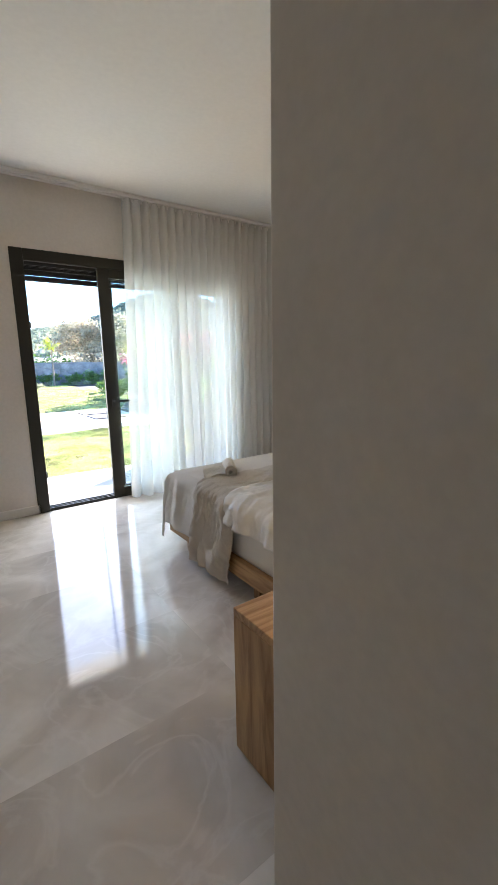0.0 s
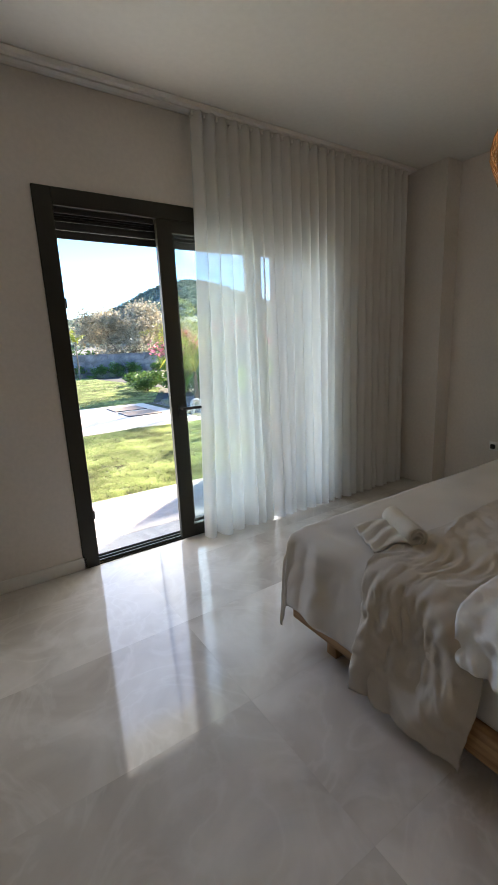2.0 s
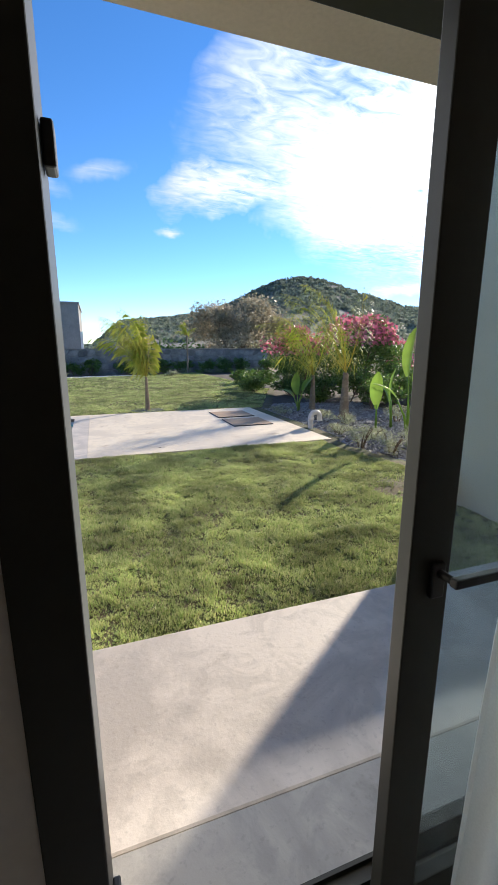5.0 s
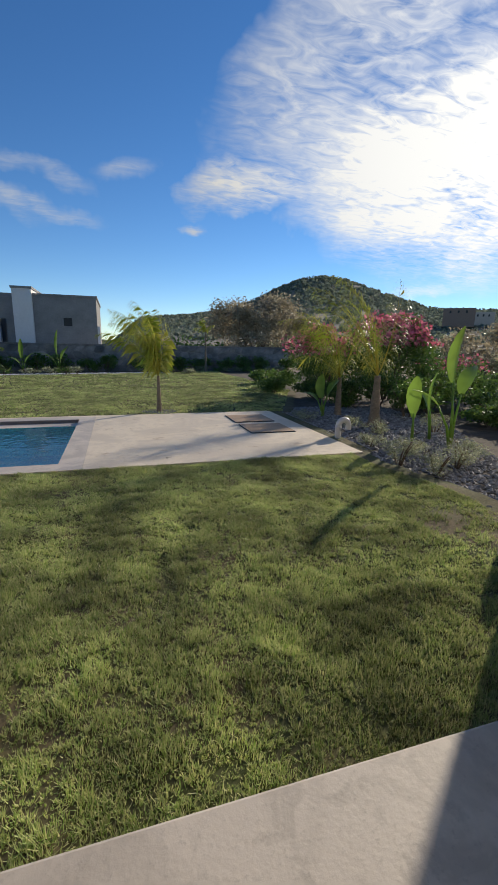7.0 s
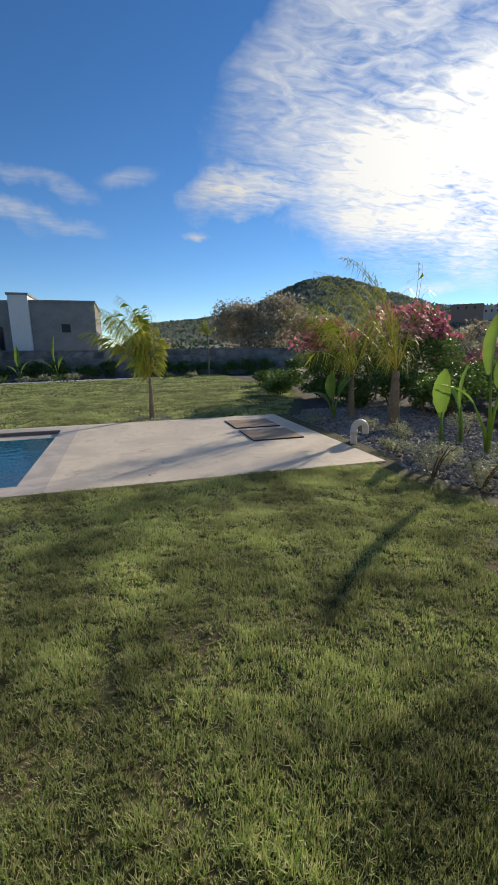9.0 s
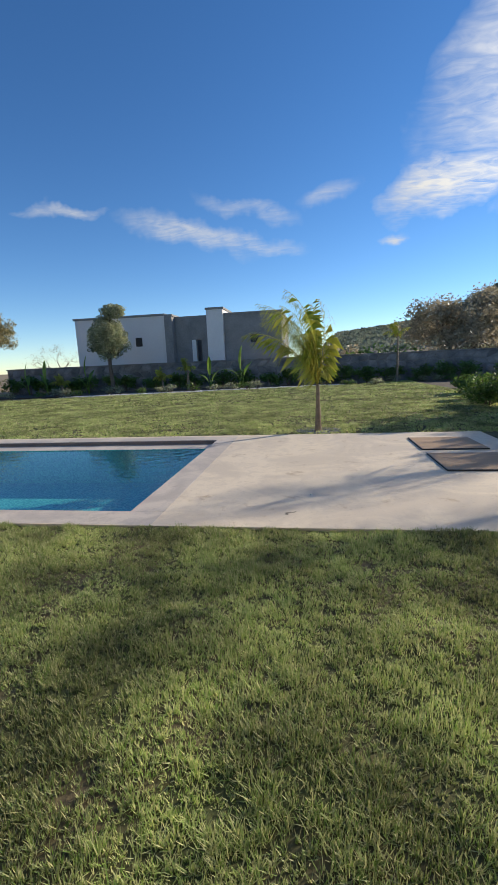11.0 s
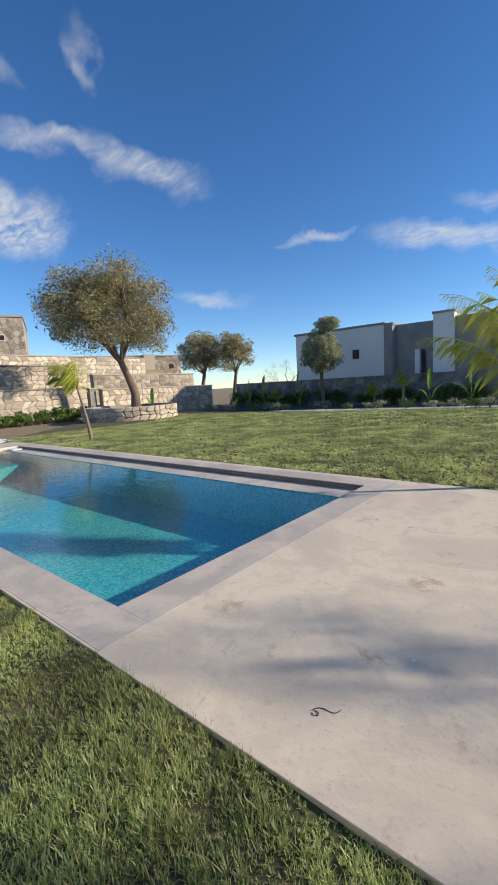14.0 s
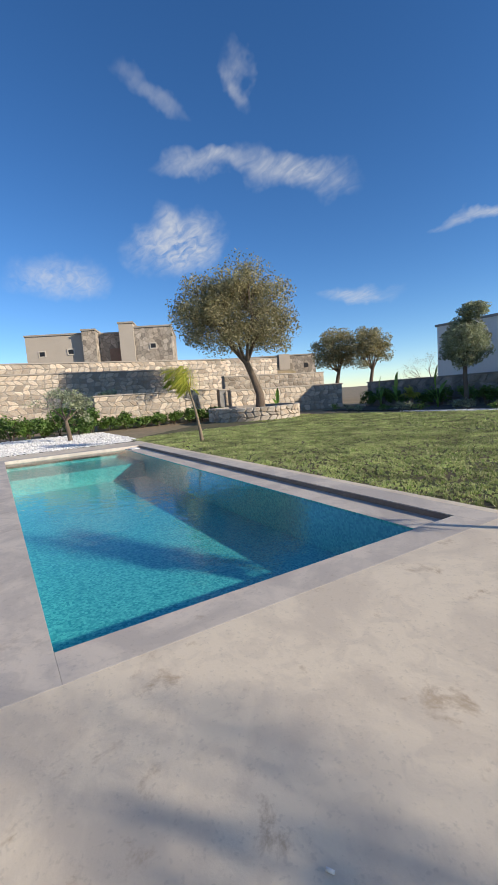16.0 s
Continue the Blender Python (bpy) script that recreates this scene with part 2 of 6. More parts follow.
def clear(name, tint, gloss=0.04, ripple=0.0):
    """Window glass or water: see-through, with gloss that grows towards a grazing view."""
    mt = bpy.data.materials.new(name)
    mt.use_nodes = True
    nt = mt.node_tree
    N, L = nt.nodes.new, nt.links.new
    out = nt.nodes["Material Output"]
    nt.nodes.remove(nt.nodes["Principled BSDF"])
    lw, gl, mx, tr = N("ShaderNodeLayerWeight"), N("ShaderNodeBsdfGlossy"), N("ShaderNodeMixShader"), N("ShaderNodeBsdfTransparent")
    tr.inputs["Color"].default_value = (*tint, 1)
    gl.inputs["Roughness"].default_value = 0.01
    lw.inputs["Blend"].default_value = 0.5
    pw, ml = N("ShaderNodeMath"), N("ShaderNodeMath")
    pw.operation, pw.inputs[1].default_value = "POWER", 4.5
    ml.operation, ml.inputs[1].default_value, ml.inputs[2].default_value = "MULTIPLY_ADD", 0.85, gloss
    L(lw.outputs["Facing"], pw.inputs[0]), L(pw.outputs[0], ml.inputs[0]), L(ml.outputs[0], mx.inputs[0])
    if ripple:
        tc, n1, bp = N("ShaderNodeTexCoord"), N("ShaderNodeTexNoise"), N("ShaderNodeBump")
        n1.inputs["Scale"].default_value, n1.inputs["Detail"].default_value = 6.0, 3
        bp.inputs["Strength"].default_value, bp.inputs["Distance"].default_value = ripple, 0.05
        L(tc.outputs["Object"], n1.inputs["Vector"]), L(n1.outputs[0], bp.inputs["Height"])
        L(bp.outputs[0], gl.inputs["Normal"])
    L(tr.outputs[0], mx.inputs[1]), L(gl.outputs[0], mx.inputs[2]), L(mx.outputs[0], out.inputs[0])
    return mt


def glowing(name, colour, strength):
    mt = bpy.data.materials.new(name)
    mt.use_nodes = True
    b = mt.node_tree.nodes["Principled BSDF"]
    b.inputs["Emission Color"].default_value, b.inputs["Emission Strength"].default_value = (*colour, 1), strength
    return mt


def mosaic():
    """Small glass pool tiles."""
    mt = bpy.data.materials.new("turquoise mosaic")
    mt.use_nodes = True
    nt = mt.node_tree
    N, L = nt.nodes.new, nt.links.new
    b = nt.nodes["Principled BSDF"]
    tc, vo, ramp = N("ShaderNodeTexCoord"), N("ShaderNodeTexVoronoi"), N("ShaderNodeValToRGB")
    vo.inputs["Scale"].default_value, vo.inputs["Randomness"].default_value = 40.0, 0.0
    L(tc.outputs["Object"], vo.inputs["Vector"])
    sp = N("ShaderNodeSeparateColor")
    L(vo.outputs["Color"], sp.inputs[0]), L(sp.outputs[0], ramp.inputs[0])
    e = ramp.color_ramp.elements
    e[0].color, e[1].color = (0.045, 0.33, 0.36, 1), (0.17, 0.60, 0.57, 1)
    L(ramp.outputs[0], b.inputs["Base Color"])
    b.inputs["Roughness"].default_value = 0.25
    return mt


def stained(name, pale, grey, brown, rough=0.7):
    """A pale mineral slab: cloudy at arm's length, pitted, with a few brown stains."""
    mt = bpy.data.materials.new(name)
    mt.use_nodes = True
    nt = mt.node_tree
    N, L = nt.nodes.new, nt.links.new
    b = nt.nodes["Principled BSDF"]
    b.inputs["Roughness"].default_value = rough
    tc = N("ShaderNodeTexCoord")
    last = None
    for sc, det, dist, lo, hi, ca, cb in ((1.1, 8, 0.8, 0.44, 0.58, pale, grey), (3.2, 12, 0.3, 0.58, 0.67, None, brown), (6.0, 9, 0.8, 0.50, 0.62, None, grey), (38.0, 5, 0.0, 0.58, 0.66, None, tuple(c * 0.6 for c in grey))):
        n, r = N("ShaderNodeTexNoise"), N("ShaderNodeMapRange")
        n.inputs["Scale"].default_value, n.inputs["Detail"].default_value, n.inputs["Distortion"].default_value = sc, det, dist
        n.inputs["Roughness"].default_value = 0.72 if cb is brown else 0.62
        L(tc.outputs["Object"], n.inputs["Vector"])
        r.inputs[1].default_value, r.inputs[2].default_value = lo, hi
        r.inputs[4].default_value = 0.6 if cb is brown else 1.0 if ca else 0.25 if sc > 20 else 0.6
        L(n.outputs[0], r.inputs[0])
        x = N("ShaderNodeMix")
        x.data_type = "RGBA"
        L(r.outputs[0], x.inputs["Factor"])
        if last is None:
            x.inputs["A"].default_value = (*ca, 1)
        else:
            L(last, x.inputs["A"])
        x.inputs["B"].default_value = (*cb, 1)
        last = x.outputs["Result"]
        tex = n
    L(last, b.inputs["Base Color"])
    bp = N("ShaderNodeBump")
    bp.inputs["Strength"].default_value, bp.inputs["Distance"].default_value = 0.15, 0.01
    L(tex.outputs[0], bp.inputs["Height"]), L(bp.outputs[0], b.inputs["Normal"])
    return mt


M_PLASTER = material("warm grey plaster", (0.75, 0.70, 0.645), 0.85, vary=0.03, scale=1.5, fine=40, bump=0.05)
M_CEIL = material("white ceiling paint", (0.78, 0.76, 0.72), 0.9, vary=0.02, scale=1.0, fine=30)
M_OUTWALL = material("beige outdoor render", (0.62, 0.55, 0.46), 0.9, vary=0.05, scale=2, fine=50, bump=0.1)
M_MARBLE = marble()
M_GROUT = material("pale grout", (0.66, 0.62, 0.57), 0.3)
M_FRAME = material("dark olive aluminium", (0.034, 0.033, 0.025), 0.5, 0.2, vary=0.05, spec=0.4)
M_BLACK = material("black plastic", (0.015, 0.015, 0.015), 0.45)
M_GLASS = clear("window glass", (0.93, 0.97, 0.97), 0.03)
M_VOILE = sheer()
M_WHITE = material("white enamel", (0.80, 0.79, 0.76), 0.4, vary=0.02)
M_OAK_X = wood("oak lengthwise", (0.52, 0.33, 0.155), (0.27, 0.14, 0.05), "x")
M_OAK_Y = wood("oak across", (0.52, 0.33, 0.155), (0.27, 0.14, 0.05), "y")
M_OAK_Z = wood("oak upright", (0.52, 0.33, 0.155), (0.27, 0.14, 0.05), "z")
M_LINEN = material("ecru linen", (0.66, 0.62, 0.56), 0.95, vary=0.05, scale=3, fine=350, bump=0.25)
M_THROW = material("grey beige crinkled cotton", (0.58, 0.53, 0.46), 0.95, vary=0.06, scale=4, fine=300, bump=0.3)
M_SHEET = material("white cotton", (0.84, 0.83, 0.80), 0.9, vary=0.03, scale=3, fine=300, bump=0.15)
M_TOWEL = material("cream terry towel", (0.72, 0.67, 0.58), 1.0, vary=0.08, scale=10, fine=500, bump=0.6)
M_RATTAN = material("honey rattan cane", (0.42, 0.22, 0.08), 0.55, vary=0.2, scale=20, fine=90)
M_BULB = glowing("warm filament glass", (1.0, 0.62, 0.25), 7.0)
M_CONCRETE = stained("beige cement slab", (0.74, 0.635, 0.485), (0.62, 0.53, 0.415), (0.34, 0.23, 0.13))
M_TERRACE = stained("cloudy travertine slab", (0.60, 0.53, 0.46), (0.42, 0.37, 0.32), (0.30, 0.25, 0.20), 0.55)
M_COPE = stained("grey beige coping", (0.60, 0.53, 0.45), (0.46, 0.41, 0.36), (0.33, 0.27, 0.21))
# brown that carries the shade on the overflow channel's back face
M_FACESHADE = material("channel face with shade in its brown", (0.20, 0.165, 0.14), 0.6, vary=0.1, scale=3, fine=40)
M_MOSAIC = mosaic()
M_WATER = clear("pool water", (0.60, 0.92, 0.95), 0.03, 0.10)
M_SOIL = material("lawn soil", (0.07, 0.08, 0.026), 1.0, vary=0.3, scale=1.6, fine=30, bump=0.8, other=(0.11, 0.085, 0.045), amount=1.0, sharp=0.12)
M_GRASS = leafy("lawn grass", (0.195, 0.325, 0.055), (0.66, 0.62, 0.33), 0.37, 0.6, 0.45)
M_EARTH = material("dry earth", (0.30, 0.22, 0.14), 1.0, vary=0.2, scale=0.3, fine=5, other=(0.20, 0.17, 0.09), amount=0.9)
M_STONE = material("pale limestone rubble", (0.46, 0.41, 0.34), 0.9, vary=0.2, scale=3, fine=25, bump=0.7, island=0.38, random_tint=0.3, other=(0.42, 0.31, 0.21), amount=0.8)
M_MORTAR = material("pale mortar", (0.36, 0.32, 0.27), 0.95, vary=0.1, scale=6, fine=60, bump=0.3)
M_CAP = material("wall coping slab", (0.42, 0.37, 0.31), 0.85, vary=0.08, scale=3, fine=30)
# darker rubble for wall sides out of the sun: the shade is in the colour
M_SHADEWALL = material("grey rubble with shade in its colour", (0.30, 0.28, 0.26), 0.95, vary=0.15, scale=1.5, fine=20, bump=0.4, other=(0.13, 0.13, 0.13), amount=1.0, island=0.3)
M_THRESH = stained("mottled grey threshold", (0.34, 0.32, 0.29), (0.22, 0.21, 0.20), (0.14, 0.13, 0.12), 0.5)
M_WHITEWALL = material("white house render", (0.78, 0.76, 0.74), 0.9, vary=0.03, scale=0.6, fine=10)
M_GREYCLAD = material("grey stone cladding", (0.30, 0.29, 0.28), 0.9, vary=0.12, scale=1.6, fine=12, bump=0.2, other=(0.20, 0.20, 0.20), amount=0.8)
M_DARK = material("dark room", (0.02, 0.02, 0.022), 0.5)
M_TAUPE = material("taupe house render", (0.50, 0.43, 0.35), 0.9, vary=0.04, scale=0.6, fine=10)
M_BARK = material("grey brown bark", (0.19, 0.14, 0.10), 0.95, vary=0.2, scale=6, fine=50, bump=0.8, stretch=(1, 1, 0.3))
M_PALMBARK = material("fibrous palm trunk", (0.30, 0.23, 0.16), 0.95, vary=0.2, scale=8, fine=60, bump=0.8, stretch=(1, 1, 2))
M_PEBBLE = material("grey pebbles", (0.26, 0.26, 0.26), 0.8, vary=0.2, scale=9, fine=60, island=0.45)
M_WHITEPEB = material("white pebbles", (0.78, 0.76, 0.73), 0.8, vary=0.1, scale=9, fine=60, island=0.15)
M_BED = material("dark planting soil", (0.10, 0.08, 0.06), 1.0, vary=0.25, scale=5, fine=40, bump=0.5)
M_PVC = material("grey white pvc", (0.62, 0.60, 0.57), 0.4, vary=0.03)
M_BOARD = material("brown plywood", (0.42, 0.28, 0.17), 0.7, vary=0.1, scale=3, fine=40, stretch=(1, 6, 1))
M_PALM = leafy("palm frond", (0.30, 0.38, 0.04), (0.62, 0.58, 0.12), 0.45, 0.4)
M_OLIVE = leafy("olive leaf", (0.21, 0.24, 0.12), (0.48, 0.50, 0.33), 0.4)
M_CAROB = leafy("carob leaf", (0.22, 0.21, 0.10), (0.48, 0.42, 0.23), 0.45)
M_HEDGE = leafy("hedge leaf", (0.06, 0.13, 0.02), (0.18, 0.28, 0.06), 0.35)
M_BANANA = leafy("banana leaf", (0.16, 0.30, 0.04), (0.26, 0.40, 0.07), 0.45, 0.35)
M_PINK = leafy("pink oleander flower", (0.55, 0.10, 0.18), (0.75, 0.25, 0.32), 0.4)
M_YELLOW = leafy("yellowing palm leaf", (0.50, 0.42, 0.05), (0.62, 0.55, 0.12), 0.4)
M_FARWOOD = material("wooded hillside", (0.20, 0.19, 0.15), 1.0, vary=0.3, scale=0.03, fine=0.4, other=(0.26, 0.21, 0.16), amount=0.8)
M_BRUSH = leafy("grey brown brush", (0.29, 0.24, 0.15), (0.46, 0.40, 0.27), 0.4)
M_RUSTHOUSE = material("reddish raw brick", (0.30, 0.20, 0.15), 0.9, vary=0.1)
M_TWIG = material("dry twig", (0.10, 0.07, 0.05), 0.9)


def masonry():
    """Rubble masonry seen from afar: single stones and their joints."""
    mt = material("rubble masonry far off", (0.42, 0.37, 0.31), 0.95, vary=0.2, scale=0.5, fine=6, other=(0.36, 0.28, 0.20), amount=0.7)
    nt = mt.node_tree
    N, L = nt.nodes.new, nt.links.new
    b = nt.nodes["Principled BSDF"]
    old = b.inputs["Base Color"].links[0].from_socket
    tc, vo, ed = N("ShaderNodeTexCoord"), N("ShaderNodeTexVoronoi"), N("ShaderNodeTexVoronoi")
    ed.feature = "DISTANCE_TO_EDGE"
    for n in (vo, ed):
        n.inputs["Scale"].default_value = 2.1
        L(tc.outputs["Object"], n.inputs["Vector"])
    sp, r1, r2, mul, hs = N("ShaderNodeSeparateColor"), N("ShaderNodeMapRange"), N("ShaderNodeMapRange"), N("ShaderNodeMath"), N("ShaderNodeHueSaturation")
    L(vo.outputs["Color"], sp.inputs[0]), L(sp.outputs[0], r1.inputs[0]), L(ed.outputs["Distance"], r2.inputs[0])
    r1.inputs[3].default_value, r1.inputs[4].default_value = 0.6, 1.35
    r2.inputs[2].default_value, r2.inputs[3].default_value = 0.07, 0.55
    mul.operation = "MULTIPLY"
    L(r1.outputs[0], mul.inputs[0]), L(r2.outputs[0], mul.inputs[1]), L(mul.outputs[0], hs.inputs["Value"])
    L(old, hs.inputs["Color"]), L(hs.outputs[0], b.inputs["Base Color"])
    return mt


M_MASONRY = masonry()


# ---- mesh helpers ----
def finish(bm, mat, smooth=False):
    me = bpy.data.meshes.new("m")
    if smooth:
        for f in bm.faces:
            f.smooth = True
    bm.to_mesh(me)
    bm.free()
    for x in mat if isinstance(mat, (list, tuple)) else (mat,):
        me.materials.append(x)
    return me


def part(name, bm, mat, parent, label="", smooth=False):
    me = bm if isinstance(bm, bpy.types.Mesh) else finish(bm, mat, smooth)
    ob = new(name, me)
    ob.parent = parent
    if label:
        ob["label"] = label
    return ob


def thing(name, label, category, at=(0, 0, 0), group="", turn=0.0, kind=""):
    ob = new(name)
    ob.empty_display_size = 0.1
    ob.matrix_basis = pose(*at, 0, 0, turn)
    return tagged(ob, label, category, group, kind)


def structure(name, bm, mat, label="", category="", smooth=False):
    ob = new(name, finish(bm, mat, smooth))
    return tagged(ob, label, category, "", "structure")


def box(x0, x1, y0, y1, z0, z1, bevel=0.0, bm=None, segs=2):
    own = bmesh.new()
    bmesh.ops.create_cube(own, size=1.0)
    for v in own.verts:
        v.co = Vector(((x0 + x1) / 2 + v.co.x * (x1 - x0), (y0 + y1) / 2 + v.co.y * (y1 - y0), (z0 + z1) / 2 + v.co.z * (z1 - z0)))
    if bevel:
        bmesh.ops.bevel(own, geom=own.edges[:], offset=bevel, segments=segs, affect="EDGES", profile=0.5)
    if bm is None:
        return own
    merge(bm, own)
    return bm


def merge(bm, other):
    idx = {}
    for v in other.verts:
        idx[v] = bm.verts.new(v.co)
    for f in other.faces:
        try:
            n = bm.faces.new([idx[v] for v in f.verts])
            n.smooth, n.material_index = f.smooth, f.material_index
        except ValueError:
            pass
    other.free()


def tube(points, radii, sides=8, bm=None, caps=True):
    bm = bm or bmesh.new()
    pts = [Vector(p) for p in points]
    rings = []
    for i, p in enumerate(pts):
        d = (pts[min(i + 1, len(pts) - 1)] - pts[max(i - 1, 0)]).normalized()
        a = d.orthogonal().normalized() if abs(d.z) > 0.9 else d.cross(Vector((0, 0, 1))).normalized()
        if i and rings:
            a = (prev - d * prev.dot(d)).normalized()
        prev = a
        b = d.cross(a)
        r = radii[i] if isinstance(radii, (list, tuple)) else radii
        rings.append([bm.verts.new(p + (a * math.cos(k * math.tau / sides) + b * math.sin(k * math.tau / sides)) * r) for k in range(sides)])
    for r0, r1 in zip(rings, rings[1:]):
        for k in range(sides):
            f = bm.faces.new((r0[k], r0[(k + 1) % sides], r1[(k + 1) % sides], r1[k]))
            f.smooth = True
    if caps:
        bm.faces.new(rings[0][::-1])
        bm.faces.new(rings[-1])
    return bm


def lathe(profile, sides=24, bm=None):
    bm = bm or bmesh.new()
    rings = [[bm.verts.new((r * math.cos(k * math.tau / sides), r * math.sin(k * math.tau / sides), z)) for k in range(sides)] for r, z in profile]
    for r0, r1 in zip(rings, rings[1:]):
        for k in range(sides):
            f = bm.faces.new((r0[k], r0[(k + 1) % sides], r1[(k + 1) % sides], r1[k]))
            f.smooth = True
    return bm


def soup(verts, faces, mat, smooth=False):
    """A mesh out of many small loose faces."""
    me = bpy.data.meshes.new("m")
    me.from_pydata(verts, [], faces)
    if smooth:
        me.polygons.foreach_set("use_smooth", [True] * len(me.polygons))
    me.materials.append(mat)
    return me


def triangles(co, mat):
    """A mesh out of an (n, 3, 3) array of triangles."""
    n = len(co)
    me = bpy.data.meshes.new("m")
    me.vertices.add(n * 3)
    me.vertices.foreach_set("co", co.astype(np.float32).ravel())
    me.loops.add(n * 3)
    me.loops.foreach_set("vertex_index", np.arange(n * 3, dtype=np.int32))
    me.polygons.add(n)
    me.polygons.foreach_set("loop_start", np.arange(0, n * 3, 3, dtype=np.int32))
    me.update(calc_edges=True)
    me.materials.append(mat)
    return me


def quads(co, mat):
    n = len(co)
    me = bpy.data.meshes.new("m")
    me.vertices.add(n * 4)
    me.vertices.foreach_set("co", co.astype(np.float32).ravel())
    me.loops.add(n * 4)
    me.loops.foreach_set("vertex_index", np.arange(n * 4, dtype=np.int32))
    me.polygons.add(n)
    me.polygons.foreach_set("loop_start", np.arange(0, n * 4, 4, dtype=np.int32))
    me.update(calc_edges=True)
    me.materials.append(mat)
    return me


def unit(rng, n):
    v = rng.normal(size=(n, 3))
    return v / np.linalg.norm(v, axis=1, keepdims=True)


def leaves(rng, centres, size, slim=0.45, up=0.3):
    """A leaf (a bent diamond) at each centre, turned anyhow."""
    n = len(centres)
    a = unit(rng, n)
    a[:, 2] = a[:, 2] * 0.7 + up * rng.random(n)
    a /= np.linalg.norm(a, axis=1, keepdims=True)
    b = np.cross(a, unit(rng, n))
    b /= np.linalg.norm(b, axis=1, keepdims=True)
    s = (size * rng.uniform(0.6, 1.3, n))[:, None]
    return np.stack([centres - a * s * 0.5, centres + b * s * slim * 0.5, centres + a * s * 0.5, centres - b * s * slim * 0.5], 1)


# ---- the room ----
CEIL, FACADE, OUTER = 2.97, 4.32, 4.70
OPEN_L, OPEN_R, OPEN_TOP = 0.55, 2.93, 2.39


def build_room():
    bm = bmesh.new()
    box(-9.0, OPEN_L, FACADE, OUTER, -0.3, CEIL, bm=bm)
    box(OPEN_R, 6.0, FACADE, OUTER, -0.3, CEIL, bm=bm)
    box(OPEN_L, OPEN_R, FACADE, OUTER, OPEN_TOP, CEIL, bm=bm)
    structure("wall_north", bm, M_PLASTER, "warm grey plastered outer wall with a wide door opening", "wall")
    structure("wall_east", box(4.03, 4.25, 0.36, FACADE, -0.02, CEIL), M_PLASTER, "warm grey plastered wall", "wall")
    structure("wall_pier", box(3.82, 4.03, 3.86, FACADE, -0.02, CEIL), M_PLASTER, "plastered pier in the room's corner", "wall")
    bm = box(0.36, 4.25, -2.4, 0.56, -0.02, CEIL, 0.006)
    structure("wall_south", bm, M_PLASTER, "warm grey plastered wall behind the bed", "wall")
    structure("wall_west", box(-1.45, -1.25, -2.4, FACADE, -0.02, CEIL), M_PLASTER, "warm grey plastered wall", "wall")
    structure("wall_back", box(-1.25, 0.36, -2.6, -2.4, -0.02, CEIL), M_PLASTER, "plain plastered wall", "wall")
    structure("ceiling", box(-1.45, 4.25, -2.6, OUTER, CEIL + 0.003, CEIL + 0.2), M_CEIL, "smooth white painted ceiling", "ceiling")
    bm = box(-1.25, OPEN_L, FACADE - 0.012, FACADE - 0.001, 0.001, 0.085, 0.003)
    structure("baseboard", bm, M_CEIL, "low pale skirting board", "baseboard")
    structure("floor", box(-1.45, 4.25, -2.6, FACADE - 0.002, -0.12, -0.006), M_GROUT, "polished beige marble tile floor", "floor")


